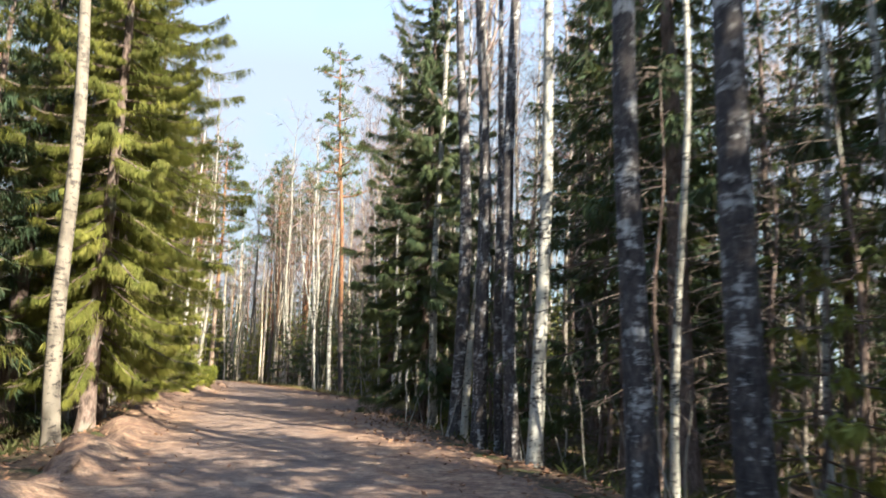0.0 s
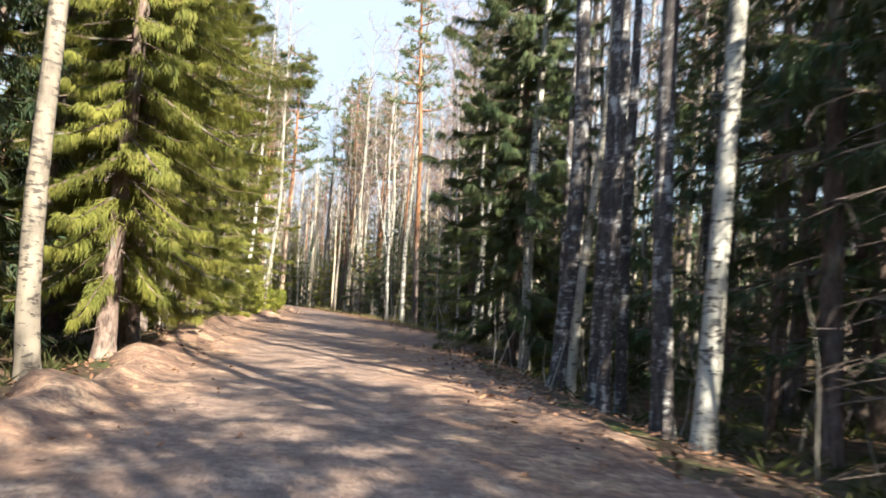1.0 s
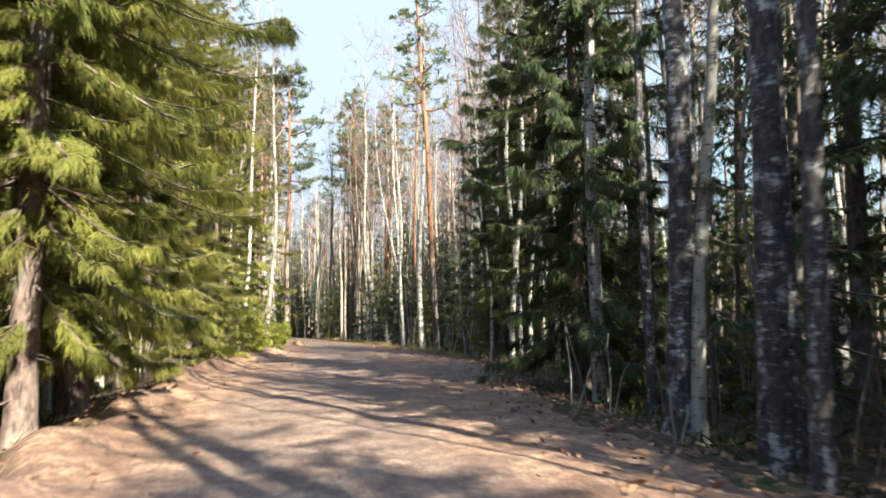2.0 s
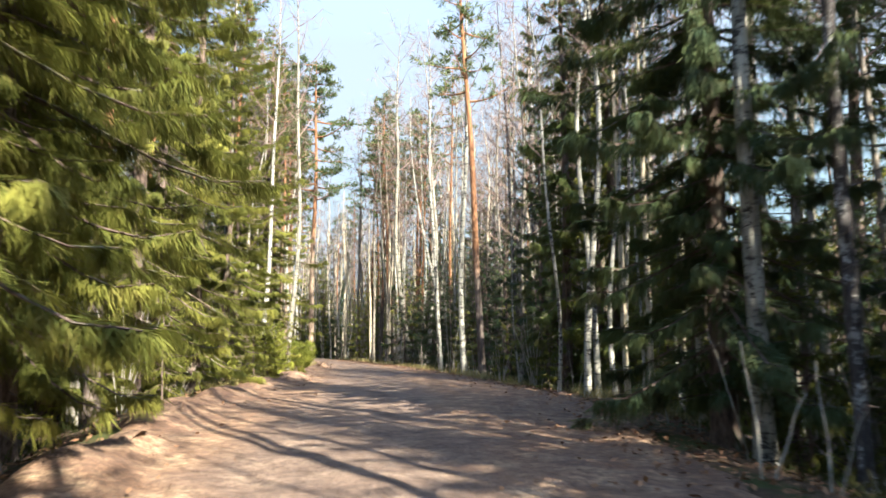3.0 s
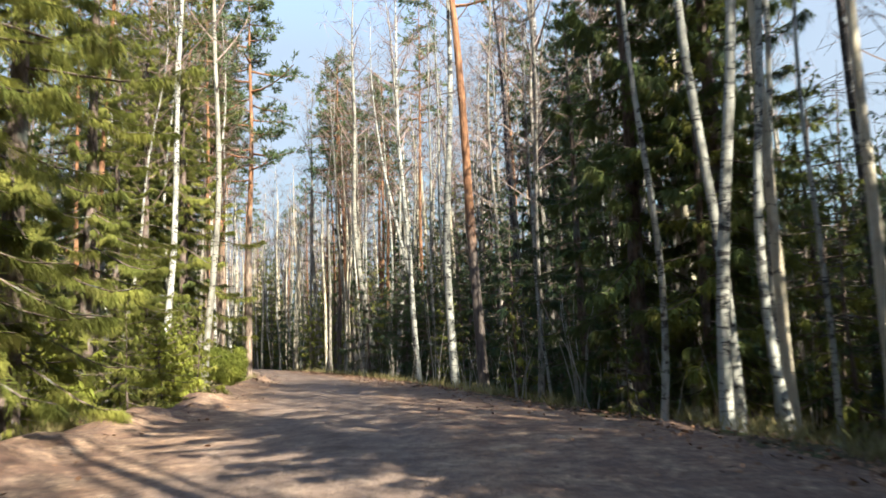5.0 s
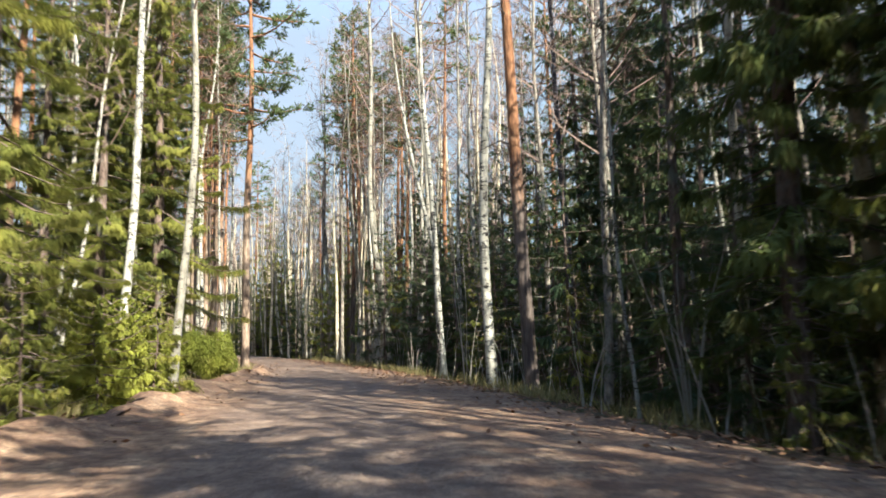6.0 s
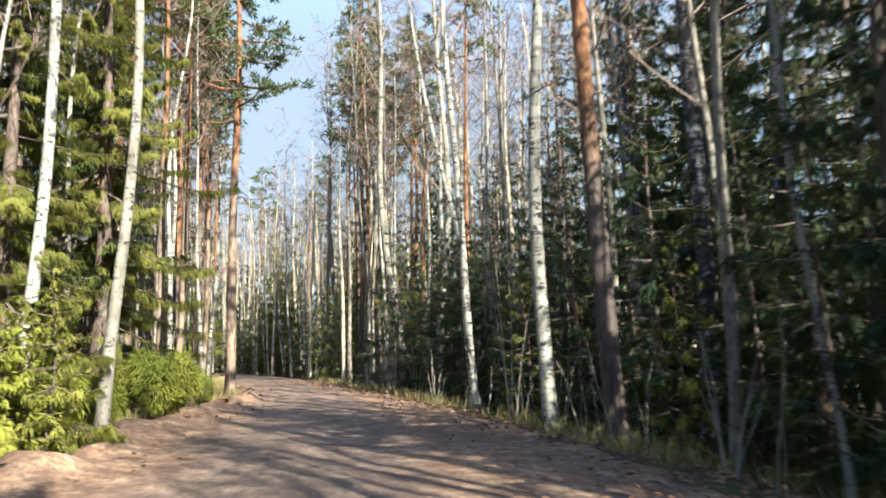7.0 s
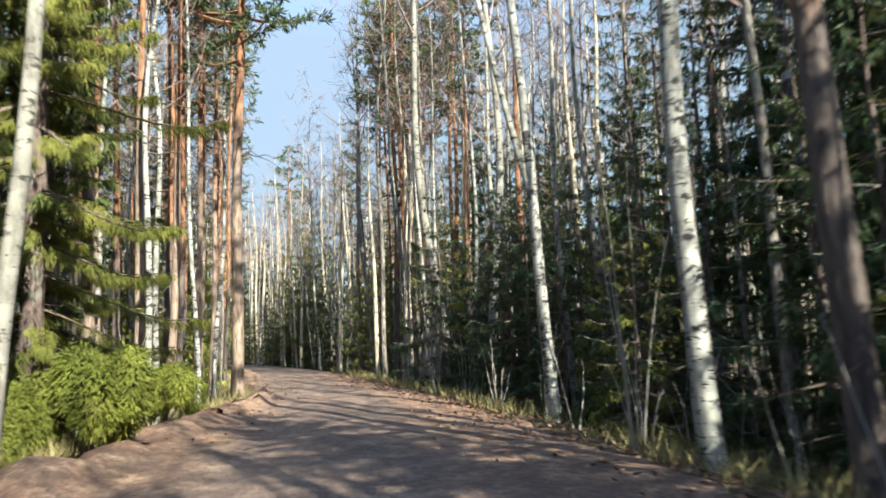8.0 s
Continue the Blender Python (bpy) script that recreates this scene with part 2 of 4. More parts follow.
# ---- mesh building ----
class Geo:
    """Vertices and four-cornered faces, gathered in arrays."""

    def __init__(self):
        self.v, self.f, self.n = [], [], 0

    def add(self, verts, faces):
        self.v.append(np.asarray(verts, float).reshape(-1, 3))
        self.f.append(np.asarray(faces, int).reshape(-1, 4) + self.n)
        self.n += len(self.v[-1])

    def tube(self, pts, rad, sides=6, lump=0.0, rng=None):
        pts, rad = np.asarray(pts, float), np.asarray(rad, float)
        k = len(pts)
        d = np.gradient(pts, axis=0)
        d /= np.linalg.norm(d, axis=1)[:, None] + 1e-9
        ref = np.where(np.abs(d[:, 2:3]) > 0.85, np.array([[1.0, 0, 0]]), np.array([[0, 0, 1.0]]))
        u = np.cross(d, ref)
        u /= np.linalg.norm(u, axis=1)[:, None] + 1e-9
        w = np.cross(d, u)
        a = np.arange(sides) * 2 * np.pi / sides
        r = np.repeat(rad[:, None], sides, 1)
        if lump and rng is not None:
            r = r * (1 + lump * rng.standard_normal(r.shape))
        ring = pts[:, None] + r[..., None] * (np.cos(a)[None, :, None] * u[:, None] + np.sin(a)[None, :, None] * w[:, None])
        i = np.arange(k - 1)[:, None] * sides
        j = np.arange(sides)[None]
        j2 = (j + 1) % sides
        self.add(ring, np.stack([i + j, i + j2, i + sides + j2, i + sides + j], -1))

    def blades(self, base, way, side, wide=0.45):
        """Pointed blades: from base along way, as wide as side each way."""
        base, way, side = (np.asarray(q, float).reshape(-1, 3) for q in (base, way, side))
        n = len(base)
        mid = base + way * wide
        v = np.stack([base, mid + side, base + way, mid - side], 1)
        self.add(v, np.arange(4 * n).reshape(n, 4))

    def mesh(self, name, mat, smooth=False):
        me = bpy.data.meshes.new(name)
        me.from_pydata(np.concatenate(self.v), [], np.concatenate(self.f))
        me.materials.append(mat)
        if smooth:
            me.shade_smooth()
        me.update()
        return me


def part(name, geo, mat, parent, label="", smooth=False):
    ob = new(name, geo.mesh(name, mat, smooth))
    ob.parent = parent
    return tagged(ob, label)


def unit(v):
    return v / (np.linalg.norm(v, axis=-1, keepdims=True) + 1e-9)


def trunk_line(h, rng, wander, lean=(0, 0), rings=22):
    s = np.linspace(0, 1, rings) ** 1.15
    ph = rng.uniform(0, 6.28, 4)
    x = wander * (np.sin(s * 5 + ph[0]) - np.sin(ph[0]) + 0.4 * np.sin(s * 13 + ph[1]) - 0.4 * np.sin(ph[1])) + lean[0] * s * h
    y = wander * (np.sin(s * 5.6 + ph[2]) - np.sin(ph[2]) + 0.4 * np.sin(s * 12 + ph[3]) - 0.4 * np.sin(ph[3])) + lean[1] * s * h
    return np.stack([x, y, s * h - 0.25 * (1 - s)], 1), s


def trunk_geo(line, s, r, sides, rng, power=0.8, flare=0.55):
    rad = r * np.maximum(1 - s, 0.02) ** power * (1 + flare * np.exp(-s * line[-1, 2] / 0.28))
    g = Geo()
    g.tube(line, rad, sides, 0.035, rng)
    return g, rad


def along(line, z):
    return np.array([np.interp(z, line[:, 2], line[:, i]) for i in range(3)])


# ---- kinds of tree, each built once ----
def spruce(h, reach, low, count, dense, seed, mat=None, r=None, label="", dead=12, name="spruce_tree", blade=0.022, twig=1.0, hang=1.0, combs=2, gaps=0.0, drape=0.0):
    """Trunk, whorls of drooping limbs, hanging sprays of needles, dry lower twigs."""
    rng = np.random.default_rng(seed)
    top = new(name)
    line, s = trunk_line(h, rng, 0.04)
    g, _ = trunk_geo(line, s, r or 0.011 * h, 9, rng, 0.9)
    part("trunk", g, M_SPRUCE_BARK, top, smooth=True)
    limbs, leaves, dry = Geo(), Geo(), Geo()
    whorl = 5
    for i in range(count):
        f = (i // whorl + rng.uniform(0.25, 0.75)) * whorl / count
        f = min(f, 0.995)
        z = low + (h * 0.985 - low) * f ** 0.92
        az = (i % whorl) * 2 * math.pi / whorl + (i // whorl) * 1.1 + rng.uniform(-0.4, 0.4)
        L = (reach * (1 - f) ** 0.72 * rng.uniform(0.42, 1.2) + 0.16) * ((0.55 + 0.45 * min(1, f * 3.5)) if drape else (0.75 + 0.25 * min(1, f * 8)))
        if f < 0.8 and rng.random() < gaps:
            continue
        rad = np.array([math.cos(az), math.sin(az), 0])
        tan = np.array([-rad[1], rad[0], 0])
        t = np.linspace(0, 1, 6)
        sag = 0.55 * (1 - f) - 0.28 + rng.uniform(-0.1, 0.1)
        sag += 0.30 * drape * rng.uniform(0.3, 1.2) * (1 - 0.6 * f)
        dz = L * (-sag * t - 0.30 * (1 - f) * t ** 2 + 0.30 * t ** 4)
        bend = rng.uniform(-0.18, 0.18) * L
        pts = along(line, z) + np.outer(L * t, rad) + np.outer(bend * t ** 2, tan)
        pts[:, 2] += dz
        limbs.tube(pts, 0.012 * L * (1 - 0.85 * t) + 0.004, 3)
        n = max(5, int(dense * L))
        u = rng.uniform(0.10, 1.0, n) ** 0.85
        if drape:
            spots = rng.uniform(0.12, 1.0, max(4, int(4.5 * L)))
            u = np.clip(rng.choice(spots, n) + rng.normal(0, 0.075, n), 0.06, 1.0)
        u[: max(2, n // 8)] = rng.uniform(0.9, 1.0, max(2, n // 8))
        base = np.stack([np.interp(u, t, pts[:, k]) for k in range(3)], 1)
        sg = rng.choice([-1.0, 1.0], n)[:, None]
        l = np.clip((0.55 * (1 - u) + 0.17) * L * 0.55 * twig, 0.06, 0.55)[:, None] * rng.uniform(0.6, 1.25, (n, 1))
        way = unit(sg * tan * rng.uniform(0.35, 1.0, (n, 1)) + rad * rng.uniform(0.35, 0.9, (n, 1)) + np.array([0, 0, 1.0]) * rng.uniform(-0.6, -0.05, (n, 1))) * l
        side = unit(np.cross(way, rng.standard_normal((n, 3)) * 0.3 + np.array([0, 0, 1.0]) + 0.3 * rad)) * rng.uniform(0.8, 1.5, (n, 1)) * blade
        leaves.blades(base, way, side, 0.45)
        m = max(4, n // 3)
        uc = rng.uniform(0.05, 0.95, m)
        bc = np.stack([np.interp(uc, t, pts[:, k]) for k in range(3)], 1) + np.array([0, 0, 0.015])
        wc = unit(rad + tan * rng.uniform(-0.45, 0.45, (m, 1)) + np.array([0, 0, 1.0]) * rng.uniform(-0.35, 0.05, (m, 1))) * rng.uniform(0.14, 0.3, (m, 1)) * min(1.0, 0.5 + 0.4 * L)
        leaves.blades(bc, wc, unit(np.cross(wc, rng.standard_normal((m, 3)) * 0.25 + np.array([0, 0, 1.0]))) * rng.uniform(1.0, 1.6, (m, 1)) * blade, 0.45)
        # hanging combs below each spray
        for k in range(combs):
            b2 = base + way * rng.uniform(0.1, 0.95, (n, 1))
            l2 = hang * rng.uniform(0.10, 0.34 + 0.08 * drape, (n, 1)) * (0.5 + 0.5 * (1 - f)) * min(1.0, 0.45 + L * 0.4)
            w2 = unit(np.array([0, 0, -1.0]) + rad * rng.uniform(0.0, 0.6, (n, 1)) + rng.standard_normal((n, 3)) * (0.36 - 0.10 * drape)) * l2
            s2 = unit(np.cross(w2, rad + rng.standard_normal((n, 3)) * 0.3)) * rng.uniform(0.5, 1.0, (n, 1)) * blade
            leaves.blades(b2, w2, s2, 0.35)
    for i in range(dead):
        z = rng.uniform(0.35, low + 0.15 * h)
        az = rng.uniform(0, 6.28)
        L = rng.uniform(0.4, 1.3)
        t = np.linspace(0, 1, 4)
        d = np.array([math.cos(az), math.sin(az), 0])
        pts = along(line, z) + np.outer(L * t, d)
        pts[:, 2] += -0.25 * L * t ** 1.5
        dry.tube(pts, 0.011 * (1 - 0.9 * t), 3)
    part("crown", leaves, mat or M_NEEDLE_LIT, top)
    tagged(part("branchwork", limbs, M_SPRUCE_BARK, top), kind="stuff")
    if dead:
        tagged(part("dry_twigwork", dry, M_DEAD, top), kind="stuff")
    return tagged(top, label or "tall green Norway spruce with drooping branches", "tree")


def bare_tree(h, r, seed, bark, label, bare=0.35, count=34, lean=(0, 0), wander=0.10, name="birch_tree", fork=0.0, twigs=8, rise=0.9):
    """A leafless broad-leaved tree: trunk, rising limbs, a haze of twigs."""
    rng = np.random.default_rng(seed)
    top = new(name)
    line, s = trunk_line(h, rng, wander, lean)
    g, rad = trunk_geo(line, s, r, 9, rng, 0.75, 0.45)
    part("trunk", g, bark, top, smooth=True)
    limbs, fine, second = Geo(), Geo(), Geo()
    if fork:
        t = np.linspace(0, 1, 9)
        p0 = along(line, fork)
        pts = p0 + np.stack([-1.15 * np.sin(t * 1.9), 0.3 * t, t * (h * 0.8 - fork)], 1)
        second.tube(pts, r * 0.62 * (1 - 0.9 * t), 7, 0.03, rng)
        part("second_stem", second, bark, top, smooth=True)
    for i in range(count):
        f = bare + (0.97 - bare) * ((i + rng.uniform(0, 1)) / count) ** 0.85
        z = f * h
        az = i * 2.39996 + rng.uniform(-0.6, 0.6)
        L = h * 0.14 * (1.15 - f) ** 0.7 * rng.uniform(0.5, 1.3)
        d = np.array([math.cos(az), math.sin(az), 0])
        t = np.linspace(0, 1, 5)
        pts = along(line, z) + np.outer(L * t * (1 - 0.25 * t), d)
        pts[:, 2] += L * rise * rng.uniform(0.6, 1.35) * t
        r0 = np.interp(z, line[:, 2], rad) * 0.36 + 0.003
        limbs.tube(pts, r0 * (1 - 0.85 * t) + 0.002, 3)
        m = 3
        for k in range(m):
            u = rng.uniform(0.3, 0.95)
            b = np.array([np.interp(u, t, pts[:, q]) for q in range(3)])
            w = unit(d * 0.5 + rng.standard_normal(3) * 0.6 + np.array([0, 0, 0.55])) * L * rng.uniform(0.25, 0.55)
            limbs.blades(b, w, unit(np.cross(w, rng.standard_normal(3))) * (r0 * 0.3 + 0.003), 0.2)
            q = rng.uniform(0.2, 1.0, (twigs, 1))
            tb = b + w * q
            tw = unit(rng.standard_normal((twigs, 3)) * 0.6 + w / L + np.array([0, 0, -0.1])) * rng.uniform(0.3, 0.8, (twigs, 1)) * min(1.0, L)
            ts = unit(np.cross(tw, rng.standard_normal((twigs, 3)))) * 0.007
            fine.blades(tb, tw, ts, 0.3)
    branches = tagged(part("branchwork", limbs, M_TWIG, top), kind="stuff")
    tagged(part("twigwork", fine, M_TWIG, branches), kind="stuff")
    return tagged(top, label, "tree")


def pine(h, r, seed, label="", lean=(0, 0), crown=0.55, count=26, reach=2.0, tuft=5, bark=None):
    """Scaly trunk, orange above, stubs of dead limbs, tufted crown."""
    rng = np.random.default_rng(seed)
    top = new("pine_tree")
    line, s = trunk_line(h, rng, 0.06, lean)
    g, rad = trunk_geo(line, s, r, 11, rng, 0.6, 0.5)
    trunk = part("trunk", g, bark or M_PINE, top, smooth=True)
    limbs, tufts = Geo(), Geo()
    for i in range(count):
        f = crown + (0.99 - crown) * (i + rng.uniform(0, 1)) / count
        z, az = f * h, i * 2.39996 + rng.uniform(-0.6, 0.6)
        L = reach * (1.15 - (f - crown) / (1 - crown)) ** 0.6 * rng.uniform(0.45, 1.1)
        d = np.array([math.cos(az), math.sin(az), 0])
        t = np.linspace(0, 1, 5)
        pts = along(line, z) + np.outer(L * t, d)
        pts[:, 2] += L * (-0.12 * t + rng.uniform(0.1, 0.45) * t ** 2)
        limbs.tube(pts, (0.035 * L ** 0.5) * (1 - 0.8 * t) + 0.004, 4)
        for k in range(tuft):
            u = rng.uniform(0.3, 1.0)
            b = np.array([np.interp(u, t, pts[:, q]) for q in range(3)])
            w = unit(d * 0.5 + rng.standard_normal(3) * np.array([0.7, 0.7, 0.3]) + np.array([0, 0, 0.25])) * rng.uniform(0.25, 0.6)
            limbs.tube(np.stack([b, b + w]), [0.008, 0.004], 3)
            for c in (b + w * 0.6, b + w):
                n = 11
                way = unit(unit(w) * 0.75 + rng.standard_normal((n, 3)) * np.array([0.75, 0.75, 0.55])) * rng.uniform(0.15, 0.32, (n, 1))
                side = unit(np.cross(way, rng.standard_normal((n, 3)))) * rng.uniform(0.016, 0.028, (n, 1))
                tufts.blades(np.repeat(c[None], n, 0), way, side, 0.6)
    for i in range(9):
        z = rng.uniform(0.2 * h, crown * h)
        az, L = rng.uniform(0, 6.28), rng.uniform(0.25, 1.5)
        d = np.array([math.cos(az), math.sin(az), 0])
        t = np.linspace(0, 1, 5)
        pts = along(line, z) + np.outer(L * t, d)
        pts[:, 2] += L * (0.15 * t - 0.35 * t ** 2) + 0.06 * np.sin(t * 9 + i)
        stub = Geo()
        stub.tube(pts, 0.016 * (1 - 0.85 * t) + 0.002, 4)
        part("dead_limb", stub, M_DEAD, trunk, "grey dead limb")
    part("crown", tufts, M_PINE_NEEDLE, top)
    tagged(part("branchwork", limbs, M_PINE, top), kind="stuff")
    return tagged(top, label or "Scots pine with orange upper bark and tufted crown", "tree")


def stem_bush(h, stems, seed, label, spread=0.35, name="sapling_bush", mat=None):
    """Several thin bare stems from one root."""
    rng = np.random.default_rng(seed)
    top = new(name)
    fine = Geo()
    for i in range(stems):
        az, hh = rng.uniform(0, 6.28), h * rng.uniform(0.55, 1.05)
        d = np.array([math.cos(az), math.sin(az), 0])
        t = np.linspace(0, 1, 8)
        pts = np.outer(0.05 + spread * hh * t ** 1.4 * rng.uniform(0.2, 1.0), d).reshape(-1, 3) + 0.03 * np.sin(t[:, None] * 7 + rng.uniform(0, 6, 3)) * t[:, None]
        pts[:, 2] = hh * t - 0.12 * (1 - t)
        g = Geo()
        g.tube(pts, rng.uniform(0.006, 0.013) * (1 - 0.8 * t) + 0.002, 5)
        part("stem", g, mat or M_STEM, top, smooth=True)
        n = 9
        u = rng.uniform(0.3, 1, n)
        b = np.stack([np.interp(u, t, pts[:, k]) for k in range(3)], 1)
        w = unit(rng.standard_normal((n, 3)) * 0.5 + d * 0.3 + np.array([0, 0, 0.7])) * rng.uniform(0.2, 0.55, (n, 1)) * hh * 0.3
        fine.blades(b, w, unit(np.cross(w, rng.standard_normal((n, 3)))) * 0.005, 0.3)
    tagged(part("twigwork", fine, M_TWIG, top), kind="stuff")
    return tagged(top, label, "bush")


def brush_tree(h, seed, label):
    """A thin dead spruce pole with dry twigs all the way up."""
    rng = np.random.default_rng(seed)
    top = new("dead_spruce")
    line, s = trunk_line(h, rng, 0.08, (rng.uniform(-0.05, 0.05), rng.uniform(-0.05, 0.05)))
    g, _ = trunk_geo(line, s, 0.045, 7, rng)
    part("trunk", g, M_SPRUCE_BARK, top, smooth=True)
    dry = Geo()
    for i in range(70):
        z, az, L = rng.uniform(0.4, h * 0.97), rng.uniform(0, 6.28), rng.uniform(0.35, 1.15)
        d = np.array([math.cos(az), math.sin(az), 0])
        t = np.linspace(0, 1, 4)
        pts = along(line, z) + np.outer(L * t, d)
        pts[:, 2] += -0.28 * L * t ** 1.6
        dry.tube(pts, 0.0065 * (1 - 0.85 * t) + 0.001, 3)
        b = np.repeat(pts[1:], 2, 0)
        w = unit(rng.standard_normal((6, 3)) + d * 0.8 + np.array([0, 0, -0.5])) * rng.uniform(0.12, 0.4, (6, 1))
        dry.blades(b, w, unit(np.cross(w, rng.standard_normal((6, 3)))) * 0.005, 0.3)
    tagged(part("dry_twigwork", dry, M_DEAD, top), kind="stuff")
    return tagged(top, label, "tree")


def juniper(h, r, seed):
    """A low bush of several leaning lobes covered in short hanging shoots."""
    rng = np.random.default_rng(seed)
    top = new("juniper_bush")
    stems, leaves = Geo(), Geo()
    for i in range(9):
        az = i * 2.4 + rng.uniform(-0.3, 0.3)
        d = np.array([math.cos(az), math.sin(az), 0])
        reach, hh = r * (0.1 + 0.75 * rng.random()), h * rng.uniform(0.5, 0.85)
        t = np.linspace(0, 1, 5)
        pts = np.outer(reach * t ** 1.3, d)
        pts[:, 2] = hh * t - 0.1 * (1 - t)
        stems.tube(pts, 0.014 * (1 - 0.8 * t) + 0.003, 4)
        n = 2300
        v = unit(rng.standard_normal((n, 3)))
        size = np.array([0.42 * r, 0.42 * r, 0.36 * h]) * rng.uniform(0.8, 1.15)
        c = pts[-1] * np.array([1, 1, 0.78])
        b = c + v * size * rng.uniform(0.75, 1.0, (n, 1))
        b[:, 2] = np.maximum(b[:, 2], 0.12)
        w = unit(v * np.array([0.8, 0.8, 0.3]) + np.array([0, 0, -0.75]) + rng.standard_normal((n, 3)) * 0.38) * rng.uniform(0.05, 0.14, (n, 1))
        leaves.blades(b, w, unit(np.cross(w, v + rng.standard_normal((n, 3)) * 0.25)) * rng.uniform(0.006, 0.012, (n, 1)), 0.4)
    part("foliage", leaves, M_NEEDLE_SUNLIT, top)
    tagged(part("stemwork", stems, M_SPRUCE_BARK, top), kind="stuff")
    return tagged(top, "low bushy juniper with sun-brightened yellow-green drooping shoots", "bush")


# ---- the road and the ground ----
LEFT = ((-60, 17), (-30, 8), (-10, 1.4), (0, -0.7), (9.7, -3.0), (15, -5.0), (21.8, -8.3), (25.2, -10.2), (30.4, -11.8), (35.6, -13.0),
        (39.5, -14.5), (46, -16.6), (49, -17.7), (52, -19.9), (61, -25.2), (70, -31.6), (80, -41), (90, -54), (100, -70), (120, -106), (140, -145))
RIGHT = ((-60, 22.5), (-30, 13.5), (-10, 7), (0, 4.7), (11.5, 1.9), (14.8, 0.8), (20, -1.3), (28.5, -2.8), (31, -3.7), (33, -5.2),
         (38.4, -7.7), (41, -9.0), (44, -10.7), (48, -12.9), (52, -15.4), (61, -21), (66, -24.5), (75, -31.5), (83, -41), (92, -53), (102, -69), (120, -100), (140, -138))


def edge(table, y):
    a = np.array(table, float)
    k = np.array([-1.2, -0.6, 0, 0.6, 1.2])
    return np.mean([np.interp(y + d, a[:, 0], a[:, 1]) for d in k], axis=0)


def ripple(x, y):
    return (np.sin(x * 1.7 + 0.6 * np.sin(y * 0.9)) * np.sin(y * 1.3 + 0.5 * np.sin(x * 1.1)) + 0.5 * np.sin(x * 3.9 + y * 2.3) * np.sin(y * 4.1 - x * 1.3))


def floor_height(x, y):
    """The forest floor: level with the road at its edges, lower and uneven beyond."""
    xl, xr = edge(LEFT, y), edge(RIGHT, y)
    out = np.maximum(np.maximum(xl - x, x - xr), 0)
    inside = np.minimum(np.maximum(x - xl, 0), np.maximum(xr - x, 0))
    z = -0.02 - 0.36 * np.clip((out - 0.25) / 1.6, 0, 1) ** 1.2 + 0.09 * ripple(x * 0.5, y * 0.5) * np.clip(out / 2, 0, 1)
    z = z + 0.07 * np.exp(-((out - 0.25) / 0.35) ** 2) * (xl > x)
    return z - 0.10 * np.clip(inside / 0.6, 0, 1)


